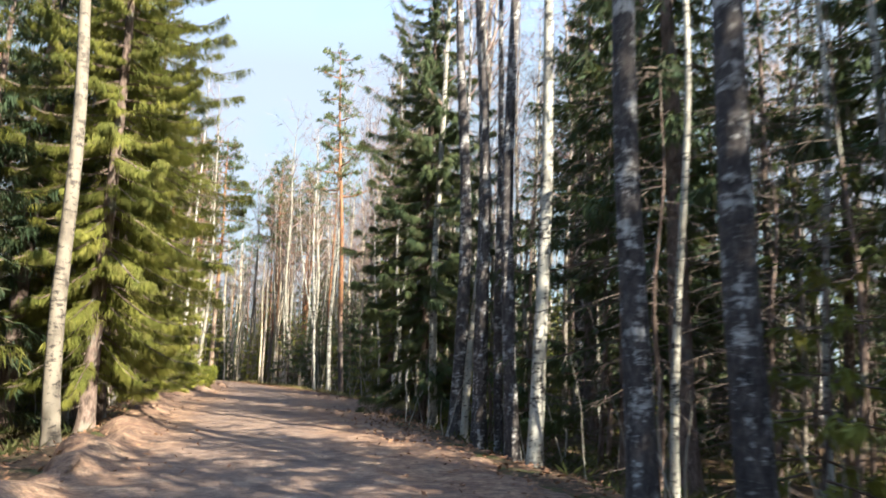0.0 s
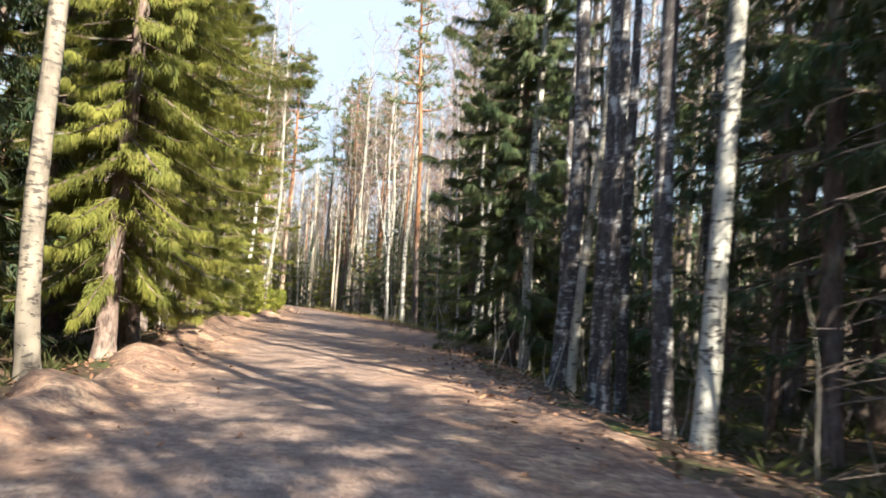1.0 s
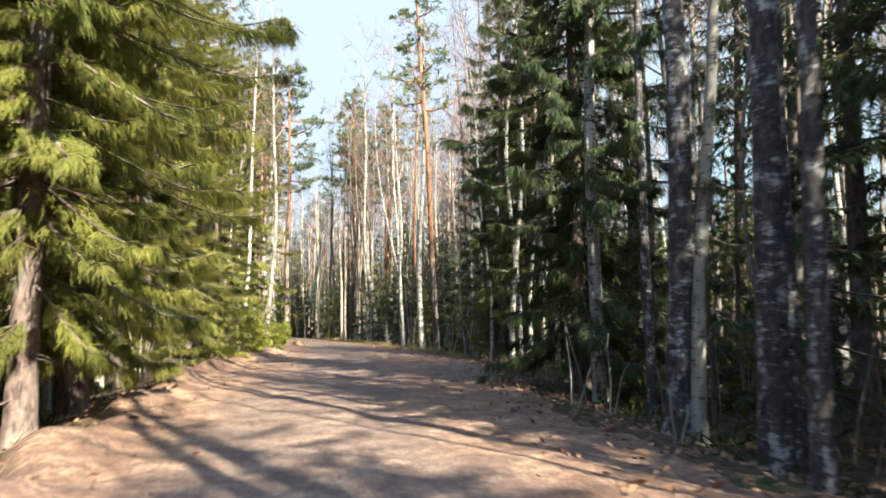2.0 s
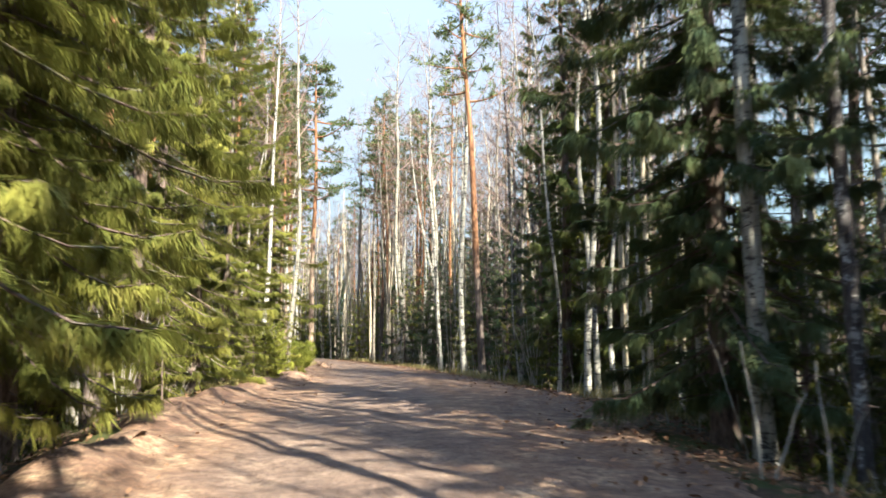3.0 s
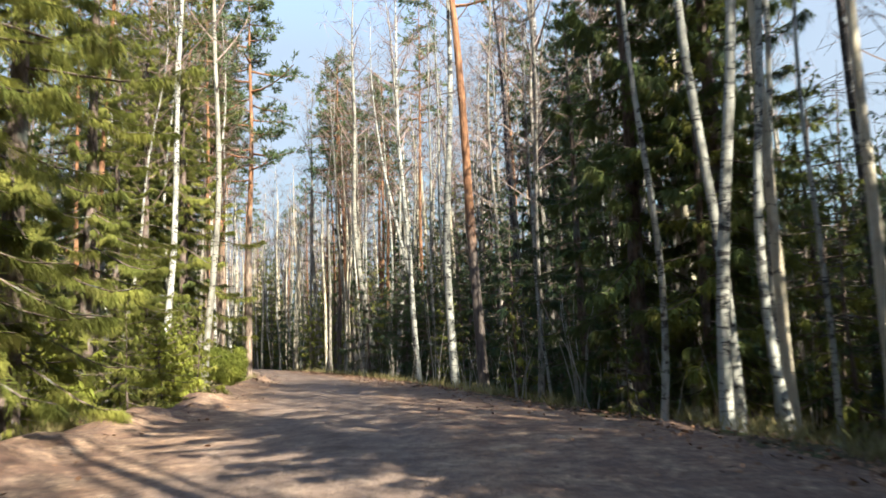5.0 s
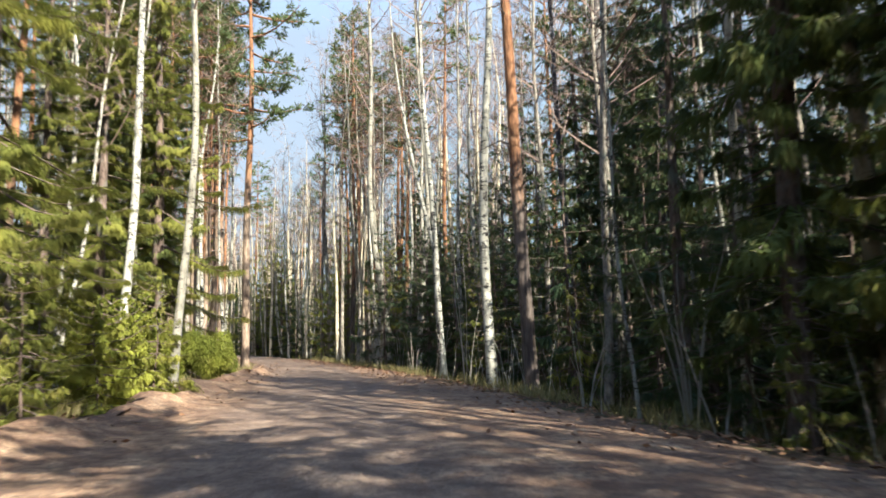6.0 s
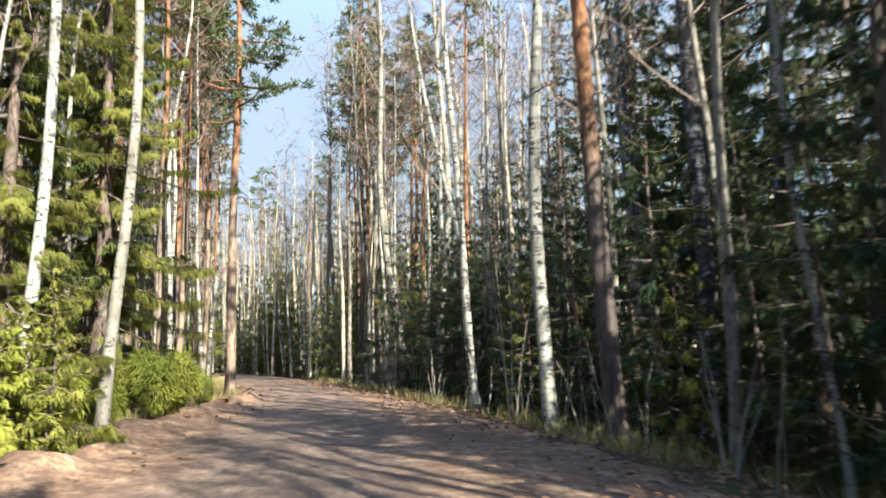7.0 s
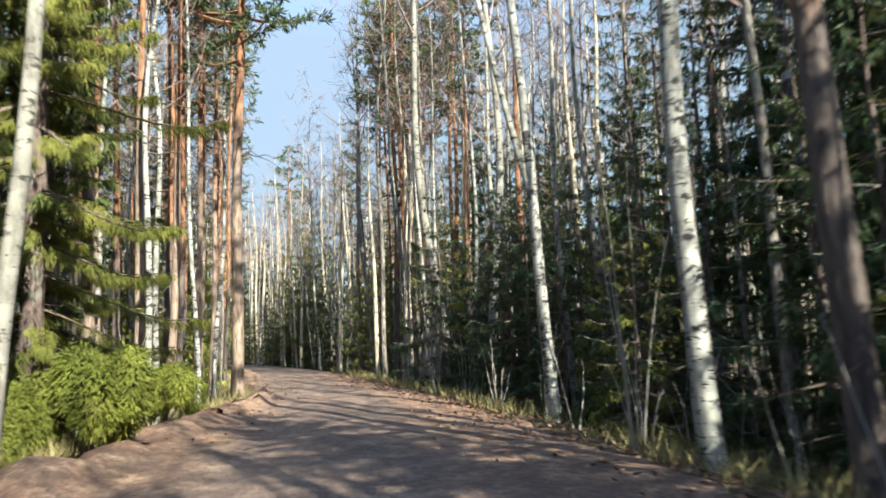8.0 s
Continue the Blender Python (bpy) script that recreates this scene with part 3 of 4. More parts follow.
def spread_ground():
    u = np.array([-1500, -700, -300, -150, -90, -60, -42, -32, -26, -22, -19, -16.5, -14.5, -13, -11.8, -10.8, -9.8, -9.0, -8.3, -7.6, -7.0, -6.5, -6.0,
                  -5.6, -5.2, -4.8, -4.4, -4.0, -3.6, -3.2, -2.8, -2.4, -2, -1, 0])
    u = np.concatenate([u, -u[-2::-1]])
    y = np.concatenate([[-1500, -600, -250, -120, -80, -60], np.arange(-40, 0, 2.0), np.arange(0, 64, 0.5), np.arange(64, 100, 2.0), [100, 110, 125, 140, 180, 260, 500, 1500]])
    Y, U = np.meshgrid(y, u, indexing="ij")
    X = (edge(LEFT, Y) + edge(RIGHT, Y)) / 2 + U
    Z = floor_height(X, Y)
    k = len(u)
    i, j = np.meshgrid(np.arange(len(y) - 1), np.arange(k - 1), indexing="ij")
    a = i * k + j
    g = Geo()
    g.add(np.stack([X, Y, Z], -1), np.stack([a, a + 1, a + k + 1, a + k], -1))
    ground = new("ground", g.mesh("ground", M_FLOOR, True))
    tagged(ground, "brown forest floor with leaf litter and moss", "ground", kind="structure")
    # the road, crowned, with two worn tracks
    y = np.concatenate([np.arange(-40, 0, 1.0), np.arange(0, 62, 0.22), np.arange(62, 112, 1.0)])
    w = np.linspace(0, 1, 41)
    Y, W = np.meshgrid(y, w, indexing="ij")
    xl, xr = edge(LEFT, Y), edge(RIGHT, Y)
    wob = 0.16 * np.sin(Y * 1.9) + 0.10 * np.sin(Y * 4.3 + 1)
    X = xl - 0.10 + wob * (W < 0.08) + (xr - xl + 0.2) * W + 0.6 * wob * (W > 0.92)
    mid = (xl + xr) / 2
    off = X - mid + 0.3
    Z = 0.045 * (1 - (2 * W - 1) ** 2) + 0.012 * ripple(X * 1.6, Y * 1.6) + 0.004 * np.sin(X * 13) * np.sin(Y * 11)
    Z -= 0.025 * (np.exp(-((off - 0.8) / 0.28) ** 2) + np.exp(-((off + 0.8) / 0.28) ** 2))
    Z += 0.15 * np.exp(-((W - 0.07) / 0.06) ** 2) * (1 + 0.7 * np.sin(Y * 2.7) * np.sin(Y * 1.1))
    berm = np.clip(1 - W / 0.2, 0, 1)
    Z += berm * (0.05 * np.abs(ripple(X * 2.6, Y * 2.2)) + 0.025 * ripple(X * 6.1, Y * 5.3))
    Z += np.clip(1 - (1 - W) / 0.12, 0, 1) * 0.03 * ripple(X * 4.3, Y * 3.7)
    lip = np.minimum(W, 1 - W)
    Z -= 0.16 * np.clip(1 - lip / 0.03, 0, 1) ** 2
    track = np.clip(1 - np.abs(off) / 2.2, 0, 1)
    k = len(w)
    i, j = np.meshgrid(np.arange(len(y) - 1), np.arange(k - 1), indexing="ij")
    a = i * k + j
    g = Geo()
    g.add(np.stack([X, Y, Z], -1), np.stack([a, a + 1, a + k + 1, a + k], -1))
    me = g.mesh("road", M_ROAD, True)
    me.attributes.new("track", "FLOAT", "POINT").data.foreach_set("value", track.ravel())
    tagged(new("road", me), "sandy forest road of packed brown earth with worn tracks", "road", kind="structure")


spread_ground()

# ---- the wood ----
USED = {}


def place(proto, x, y, turn=0.0, scale=1.0, thick=None, tilt=(0, 0), label="", group=""):
    """The first call puts the tree itself, each later one a copy."""
    z = float(floor_height(np.array(x), np.array(y)))
    m = pose(x, y, z, tilt[0], tilt[1], turn) @ Matrix.Diagonal((thick or scale, thick or scale, scale, 1))
    if proto.name in USED:
        k = proto.scale
        ob = copy_thing(proto, m @ Matrix.Diagonal((1 / k[0], 1 / k[1], 1 / k[2], 1)))
    else:
        ob = proto
        USED[proto.name] = True
        ob.matrix_basis = m
    tagged(ob, label, group=group)
    return ob


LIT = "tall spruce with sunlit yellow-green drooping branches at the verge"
DIM = "tall spruce standing in shade, the shade in its needle colour"
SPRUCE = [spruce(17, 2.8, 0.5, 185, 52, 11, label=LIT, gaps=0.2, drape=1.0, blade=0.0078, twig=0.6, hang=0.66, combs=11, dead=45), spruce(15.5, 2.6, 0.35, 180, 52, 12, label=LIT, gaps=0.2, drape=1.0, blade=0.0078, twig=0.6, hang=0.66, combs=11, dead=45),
          spruce(16, 2.4, 0.4, 230, 34, 13, M_NEEDLE_SHADE, gaps=0.12, label=DIM, blade=0.018, twig=0.85, hang=0.95, combs=6, dead=30)]
SPRUCE_MID = [spruce(12, 1.7, 0.7, 92, 26, 21, M_NEEDLE_SHADE, label="slender spruce with shade-dark needles among the trunks", blade=0.019, twig=0.9, hang=1.2, combs=4),
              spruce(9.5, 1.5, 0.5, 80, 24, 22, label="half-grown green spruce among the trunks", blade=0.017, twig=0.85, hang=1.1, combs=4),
              spruce(14.5, 1.7, 4.0, 82, 24, 23, M_NEEDLE_SHADE, label="spruce with a bare lower trunk and shade-dark crown", dead=20, blade=0.021, twig=0.9, hang=1.2, combs=3)]
SPRUCE_LOW = [spruce(5.2, 1.15, 0.3, 54, 20, 26, M_NEEDLE_SHADE, r=0.05, label="low shade-dark spruce under the taller trees", blade=0.015, twig=0.9, dead=4, combs=4),
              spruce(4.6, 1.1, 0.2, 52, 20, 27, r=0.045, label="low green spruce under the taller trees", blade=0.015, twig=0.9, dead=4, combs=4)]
SPRUCE_DEEP = [spruce(13, 1.9, 0.5, 46, 5, 24, M_NEEDLE_SHADE, label="shade-dark spruce deep in the wood", dead=4, blade=0.05, combs=3),
               spruce(15, 2.0, 3.0, 44, 5, 25, M_NEEDLE_SHADE, label="shade-dark spruce deep in the wood", dead=5, blade=0.05, combs=3)]
YOUNG = [spruce(3.2, 1.05, 0.15, 40, 16, 31, r=0.03, label="young green spruce at the edge of the wood", dead=0, name="young_spruce", blade=0.017, twig=0.7, combs=4),
         spruce(1.9, 0.9, 0.05, 60, 34, 32, M_NEEDLE_SUNLIT, r=0.022, label="low bushy young spruce, sun-brightened green", dead=0, name="young_spruce", blade=0.018, twig=0.7, combs=5)]
WHITE = "white-barked birch with black marks, leafless"
BIRCH = [bare_tree(17, 0.125, 41, M_BIRCH, WHITE, 0.5, 20, twigs=5), bare_tree(16, 0.10, 42, M_BIRCH_TAN, "birch with weathered grey-tan bark, leafless", 0.46, 20, wander=0.16, twigs=5),
         bare_tree(17, 0.15, 43, M_BIRCH_DARK, "old birch with dark cracked bark, leafless", 0.5, 15, twigs=5)]
THIN = [bare_tree(14, 0.055, 44, M_BIRCH, "thin pale birch, leafless", 0.45, 24, wander=0.14), bare_tree(13, 0.05, 45, M_BIRCH, "thin pale birch, leafless", 0.4, 24, (0.04, 0.02), 0.2),
        bare_tree(15, 0.075, 46, M_ALDER, "slim grey-brown alder, leafless", 0.35, 28, name="alder_tree"),
        bare_tree(12, 0.045, 47, M_ALDER, "slim grey-brown alder, leafless", 0.3, 24, (-0.05, 0.03), 0.18, name="alder_tree")]
POLE = [bare_tree(15, 0.105, 141, M_POLE, "slender straight pale birch, leafless", 0.6, 12, twigs=4, wander=0.08, name="slender_birch"), bare_tree(14, 0.085, 142, M_POLE, "slender tan-grey birch, leafless", 0.55, 12, (0.03, 0), twigs=4, wander=0.12, name="slender_birch"),
        bare_tree(13, 0.08, 143, M_ALDER, "slender grey-brown alder, leafless", 0.5, 12, (-0.03, 0.02), twigs=4, name="alder_tree")]
PINE = [pine(18, 0.15, 51, tuft=8), pine(17, 0.12, 52, crown=0.6, reach=1.6), pine(16.5, 0.10, 53, lean=(0.015, 0.0), crown=0.65, count=20, reach=1.4)]
DEAD = [brush_tree(7.5, 61, "thin dead spruce with dry twigs"), brush_tree(5.5, 62, "thin dead spruce with dry twigs")]
SAPLING = [stem_bush(1.7, 1, 74, "single thin pale sapling stem", 0.35, name="sapling"), stem_bush(1.2, 2, 75, "two thin pale sapling stems", 0.5, name="sapling")]
BUSH = [stem_bush(2.3, 7, 71, "bush of thin pale bare stems"), stem_bush(1.5, 6, 72, "low bush of bare stems", 0.5), stem_bush(3.4, 5, 73, "clump of thin pale saplings", 0.22)]

taken = []


def stand(proto, x, y, turn=0.0, scale=1.0, thick=None, tilt=(0, 0), label="", group=""):
    taken.append((x, y))
    return place(proto, x, y, turn, scale, thick, tilt, label, group)


# the right-hand verge
stand(BIRCH[0], 1.83, 13.9, 20, 1.0, 0.85, (0, 0.5))
stand(BIRCH[2], 1.52, 14.5, 80, 1.0, 0.75)
stand(BIRCH[2], 1.2, 17.8, 140, 0.95, 0.62)
stand(BIRCH[2], 0.92, 15.9, 210, 0.9, 0.55)
stand(BIRCH[1], 0.42, 19.0, 300, 1.0, 0.85)
stand(BIRCH[2], 2.75, 10.1, 33, 1.0, 0.95)
stand(BIRCH[2], 3.45, 9.1, 120, 1.05, 1.0)
stand(THIN[0], 5.4, 13.1, 50)
stand(BIRCH[0], -0.72, 22.8, 200, 1.0, 0.95, (0, -1.5))
stand(BIRCH[2], 0.06, 21.9, 15, 0.95, 0.55)
stand(BIRCH[2], 0.2, 19.2, 250, 1.05, 1.05)
stand(BIRCH[2], 0.85, 17.1, 190, 1.0, 0.95, label="thick old birch with dark bark at the verge")
guard = spruce(14.5, 2.8, 0.7, 250, 54, 18, M_NEEDLE_SHADE, label="broad shade-dark spruce with low boughs at the verge", gaps=0.03, drape=0.6, blade=0.0115, twig=0.75, hang=0.8, combs=8, dead=20)
stand(guard, -1.05, 23.6, 30, 1.0, 0.98)
stand(YOUNG[0], -0.2, 23.2, 0, 0.9)
stand(THIN[0], -3.15, 30.4, 100, 1.1, 1.45, (0, -2))
stand(THIN[0], -2.95, 30.75, 260, 1.1, 1.3)
stand(THIN[1], -2.5, 30.1, 10, 1.1, 1.2)
stand(THIN[1], -3.85, 30.85, 190, 1.0, 0.9)
shaded = spruce(16, 2.1, 1.2, 190, 36, 15, M_NEEDLE_HALF_SHADE, drape=0.5, label="tall spruce, half shade in its needle colour, with a bare trunk foot behind the verge", blade=0.018, twig=0.85, hang=0.95, combs=6, dead=45, gaps=0.1)
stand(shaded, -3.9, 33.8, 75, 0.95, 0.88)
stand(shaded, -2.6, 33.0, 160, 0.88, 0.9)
stand(SPRUCE_MID[0], -4.8, 36.4, 200, 0.8)
stand(PINE[0], -7.3, 39.3, 0, 1.0, 0.88, (0, -2.6), label="pine with a dark lower trunk and sunlit orange bark above")
stand(THIN[2], -5.96, 39.1, 40, 1.0, 1.1)
stand(BIRCH[0], -8.27, 40.7, 120, 1.0, 0.95, (0, -1.5))
stand(THIN[2], -7.2, 43.2, 220, 1.0, 0.95)
stand(BUSH[2], -8.96, 41.4, 0, 1.0)
fork = bare_tree(16, 0.10, 48, M_BIRCH, "white birch with a forked leaning stem, leafless", 0.42, 30, (-0.035, 0.0), 0.12, fork=3.4)
stand(fork, -10.3, 45.2, 25)
stand(BIRCH[1], -10.4, 48.7, 70, 1.0, 0.75)
stand(BIRCH[1], -9.7, 47.8, 170, 1.0, 0.7)
stand(BIRCH[2], -6.6, 43.5, 0, 1.0, 0.65, (0, -3), label="dark leafless tree leaning over the verge")
stand(THIN[0], -24.3, 66.0, 0, 1.0, 1.2)
stand(SPRUCE_MID[1], -2.9, 32.7, 20, 0.85)
stand(YOUNG[0], -4.2, 32.2, 20, 0.5)
for x, y, k, turn in ((3.3, 15.4, 0, 80), (4.6, 17.8, 0, 200)):
    stand(SPRUCE_MID[k], x, y, turn, 1.1)
for x, y, k, turn, size in ((-5.0, 46.0, 2, 40, 0.8), (-4.6, 49.4, 2, 130, 0.8), (-2.9, 41.6, 2, 220, 0.92), (-1.5, 40.9, 2, 300, 0.88)):
    stand(SPRUCE[k], x, y, turn, size, label=DIM)
for x, y, turn, size in ((-28.2, 73.6, 20, 0.9), (-29.4, 74.6, 120, 1.0), (-30.9, 76.6, 200, 1.1), (-32.6, 78.6, 300, 1.0)):
    stand(SPRUCE_MID[1], x, y, turn, size, label="half-grown olive-green spruce in the sun where the road bends away")
# the left-hand verge
grey_birch = bare_tree(16, 0.11, 49, M_LICHEN, "leaning birch with lichen-grey bark, leafless", 0.45, 22, (0.02, 0.0), 0.15, twigs=5)
stand(grey_birch, -5.1, 13.6, 0, 1.0, 1.15)
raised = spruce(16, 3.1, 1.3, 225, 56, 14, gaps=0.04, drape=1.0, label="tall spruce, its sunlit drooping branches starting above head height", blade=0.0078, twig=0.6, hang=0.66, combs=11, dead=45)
stand(raised, -6.7, 17.0, 0, 0.95)
stand(raised, -7.8, 19.2, 70, 1.0, 1.0)
stand(raised, -9.9, 21.6, 140, 1.0)
stand(BIRCH[1], -9.4, 20.6, 100, 1.0, 0.75)
stand(YOUNG[0], -10.7, 26.0, 60, 0.75)
for x, y, k, turn, size in ((-13.2, 25.0, 1, 200, 0.9), (-12.0, 26.9, 0, 250, 1.0),
                            (-12.5, 28.4, 1, 300, 1.0), (-13.0, 30.6, 0, 20, 1.0), (-13.7, 33.2, 1, 110, 0.85), (-14.5, 35.2, 0, 160, 0.55), (-15.9, 38.4, 1, 260, 0.8)):
    stand(SPRUCE[k], x, y, turn, size)
stand(SPRUCE[0], -16.6, 41.4, 60, 0.9)
for x, y, k, turn, size in ((-11.4, 17.6, 0, 30, 0.8), (-12.6, 19.6, 1, 120, 1.0), (-13.2, 23.6, 0, 210, 1.05), (-14.2, 27.0, 1, 300, 0.95)):
    stand(SPRUCE[k], x, y, turn, size)
stand(BIRCH[1], -12.05, 25.4, 40, 1.0, 1.2)
stand(PINE[1], -11.55, 25.25, 10, 1.0, 1.2)
stand(BIRCH[1], -14.4, 38.7, 300, 1.05, 0.95, (0, -1.2))
stand(BIRCH[0], -15.4, 36.3, 200, 1.0, 0.8)
stand(BIRCH[0], -15.0, 37.7, 20, 1.0, 0.75, (0, 2))
weeping = juniper(1.45, 0.72, 77)
stand(weeping, -14.9, 40.5, 40, 0.9)
stand(weeping, -15.5, 39.7, 140, 0.8)
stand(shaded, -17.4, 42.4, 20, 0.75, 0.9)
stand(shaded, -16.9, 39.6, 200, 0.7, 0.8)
stand(weeping, -16.6, 44.2, 230, 0.75)
stand(weeping, -14.9, 37.6, 310, 0.7)
stand(YOUNG[0], -13.3, 36.4, 0, 0.7)
stand(YOUNG[0], -12.3, 32.4, 80, 0.7)
stand(YOUNG[1], -13.2, 34.9, 30, 0.9)
stand(YOUNG[1], -13.6, 36.0, 200, 0.8)
stand(YOUNG[1], -14.0, 36.9, 310, 1.0)
verge_pine = pine(16, 0.15, 54, "tall pine with sun-brightened orange bark at the verge", crown=0.5, count=30, reach=2.7, tuft=14, bark=M_PINE_LIT)
stand(verge_pine, -18.05, 48.7, 200, 1.0, 1.0)
stand(PINE[1], -19.6, 48.3, 100, 1.0, 0.9)
stand(PINE[2], -20.3, 49.6, 20, 1.0, 0.9)
slim_pine = pine(15, 0.10, 55, "slim pine with sun-brightened tan bark at the verge", crown=0.68, count=16, reach=1.3, tuft=6, bark=M_PINE_LIT)
for x, y, turn in ((-17.9, 45.1, 0), (-18.9, 47.4, 80), (-19.9, 49.9, 150), (-20.7, 47.4, 230), (-17.6, 43.6, 310), (-21.3, 52.6, 40), (-20.9, 51.4, 120)):
    stand(slim_pine, x, y, turn, 0.95)
for x, y, turn in ((-18.4, 46.3, 60), (-19.9, 50.6, 170), (-17.2, 44.5, 250)):
    stand(THIN[0], x, y, turn, 1.0, 1.2)
stand(THIN[0], -17.9, 47.0, 0, 1.0, 1.0)
stand(THIN[2], -18.6, 46.0, 140)

# the wood on both sides, thinning out with distance
rnd = random.Random(5)


def free(x, y, gap):
    return all((x - a) ** 2 + (y - b) ** 2 > gap * gap for a, b in taken)


def sunny(x, y):
    """Whether a spot lies clear of the sun's way to the trunks that it lights."""
    for a, b, wide in ((1.83, 13.9, 1.4), (0.42, 19.0, 1.0), (-0.72, 22.8, 1.0), (-3.1, 30.4, 1.2), (-8.27, 40.7, 1.6), (-10.3, 45.2, 1.2), (-7.4, 18.6, 1.5)):
        u = (x - a) * 0.741 - (y - b) * 0.671
        if 1.2 < u < 21 and abs((x - a) * 0.671 + (y - b) * 0.741) < wide:
            return False
    return True


def thinned(x, y):
    """The strip of the right-hand wood where only slim and low trees were left standing."""
    return 15 < y < 62 and -1.8 - 0.09 * (y - 20) < x < 2.6 + 0.03 * (y - 20)


def shade(count, near, far, y0, y1, group):
    """Tall close-set spruces added mostly out of view to shadow the right-hand wood."""
    made = tries = 0
    while made < count and tries < count * 40:
        tries += 1
        y, d = rnd.uniform(y0, y1), rnd.uniform(near, far)
        x = float(edge(RIGHT, np.array(y)) + d)
        if free(x, y, 1.1) and sunny(x, y) and not thinned(x, y):
            stand(CANOPY, x, y, rnd.uniform(0, 360), rnd.uniform(0.85, 1.05), group=group)
            made += 1


def fill(side, count, kinds, near, far, y0, y1, gap, group, size=1.0, stout=1.0):
    made = tries = 0
    while made < count and tries < count * 40:
        tries += 1
        y = rnd.uniform(y0, y1)
        d = near + (far - near) * rnd.random() ** 1.25
        x = float(edge(LEFT, np.array(y)) - d) if side < 0 else float(edge(RIGHT, np.array(y)) + d)
        if not free(x, y, gap):
            continue
        proto = rnd.choice(kinds)
        if proto in TALL and side > 0 and (thinned(x, y) or not sunny(x, y)):
            continue
        k = rnd.uniform(0.82, 1.15) * size
        stand(proto, x, y, rnd.uniform(0, 360), k, k * stout * rnd.uniform(0.85, 1.2), (rnd.uniform(-2, 2), rnd.uniform(-2, 2)), group=group)
        made += 1


TALL = [*SPRUCE_MID, *PINE]
DEEP = []


def deep(side, count, near, far, y0, y1, gap, size=1.0):
    """Spots for the uncounted spruces further in."""
    made = tries = 0
    while made < count and tries < count * 40:
        tries += 1
        y = rnd.uniform(y0, y1)
        d = rnd.uniform(near, far)
        x = float(edge(LEFT, np.array(y)) - d) if side < 0 else float(edge(RIGHT, np.array(y)) + d)
        if free(x, y, gap) and not (side > 0 and thinned(x, y)):
            taken.append((x, y))
            DEEP.append((x, y, rnd.uniform(0, 6.28), size * rnd.uniform(0.8, 1.15)))
            made += 1


def arrays(me):
    v = np.empty(len(me.vertices) * 3)
    me.vertices.foreach_get("co", v)
    f = np.empty(len(me.loops), dtype=np.int32)
    me.loops.foreach_get("vertex_index", f)
    return v.reshape(-1, 3), f.reshape(-1, 4)


def deep_wood():
    """Join the spruces deep in the wood into one mass of crowns and one of trunks."""
    crowns, trunks = Geo(), Geo()
    for i, (x, y, a, k) in enumerate(DEEP):
        z = float(floor_height(np.array(x), np.array(y)))
        turn = np.array([[math.cos(a), math.sin(a), 0], [-math.sin(a), math.cos(a), 0], [0, 0, 1]]) * k
        for child in SPRUCE_DEEP[i % 2].children:
            v, f = arrays(child.data)
            if child.name.startswith("branchwork"):
                continue
            (crowns if child.name.startswith("crown") else trunks).add(v @ turn + np.array([x, y, z]), f)
    # crowns take the needle tone that carries the wood's shade
    for name, g, mat, lab in (("deep_wood_crowns", crowns, M_NEEDLE_SHADE, "shade-dark crowns of spruces deep in the wood"),
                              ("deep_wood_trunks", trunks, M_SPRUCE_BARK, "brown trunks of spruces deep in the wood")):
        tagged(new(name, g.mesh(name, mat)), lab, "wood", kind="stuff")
    for proto in SPRUCE_DEEP:
        for child in list(proto.children):
            bpy.data.objects.remove(child)
        bpy.data.objects.remove(proto)


# high crowns added to throw shade on the road, mostly above view
HIGH = spruce(17, 2.1, 7.0, 90, 22, 17, M_NEEDLE_SHADE, label="tall spruce with a long bare trunk and high crown, added to shade the road", blade=0.028, twig=0.9, hang=1.2, combs=3, dead=30)
CANOPY = spruce(14.5, 2.2, 2.6, 100, 24, 16, M_NEEDLE_SHADE, label="tall shade-dark spruce added to the close-set wood to shade it", blade=0.026, twig=0.9, hang=1.2, combs=3, dead=24)
shade(21, 3.2, 12, -18, 11, "spruces in the wood")
stand(CANOPY, 7.4, 13.2, 100, 1.1, group="spruces in the wood")
shade(6, 4.8, 12, 10, 24, "spruces in the wood")
shade(4, 5.5, 11, 38, 52, "spruces in the wood")
TALL.append(HIGH)
fill(1, 9, [HIGH], 3.5, 10, -4, 40, 2.5, "high-crowned spruces in the wood")
fill(1, 12, [BIRCH[1], BIRCH[2], THIN[2], PINE[1]], 2.6, 8, 23, 35, 1.0, "trunks in the wood")
# right: trunks in front, dim spruces behind, a thinner stand further on
# this first lot is added beside the start, unseen, to shade the road
fill(1, 12, [BIRCH[2], SPRUCE_MID[0], SPRUCE_MID[2], THIN[2]], 0.9, 4.5, -5, 7, 1.0, "trunks in the wood")
fill(1, 15, [SPRUCE_MID[0], SPRUCE_MID[2], SPRUCE_MID[0]], 2.6, 9, 2, 24, 1.2, "spruces in the wood")
fill(1, 34, [SPRUCE_LOW[0], SPRUCE_LOW[0], SPRUCE_LOW[1]], 1.5, 9, 24.5, 38, 0.9, "spruces in the wood")
# added behind the view to hold the sun off the right-hand wood
deep(1, 50, 6, 26, -26, 8, 1.5)
deep(1, 26, 9, 26, 8, 37, 1.6, 0.8)
deep(1, 46, 4, 18, 37, 62, 1.2, 0.55)
deep(1, 24, 9, 24, 40, 72, 1.5, 0.65)
fill(1, 40, [BIRCH[2], THIN[2], THIN[3], PINE[1], THIN[0]], 1.6, 20, -12, 23, 0.9, "trunks in the wood")
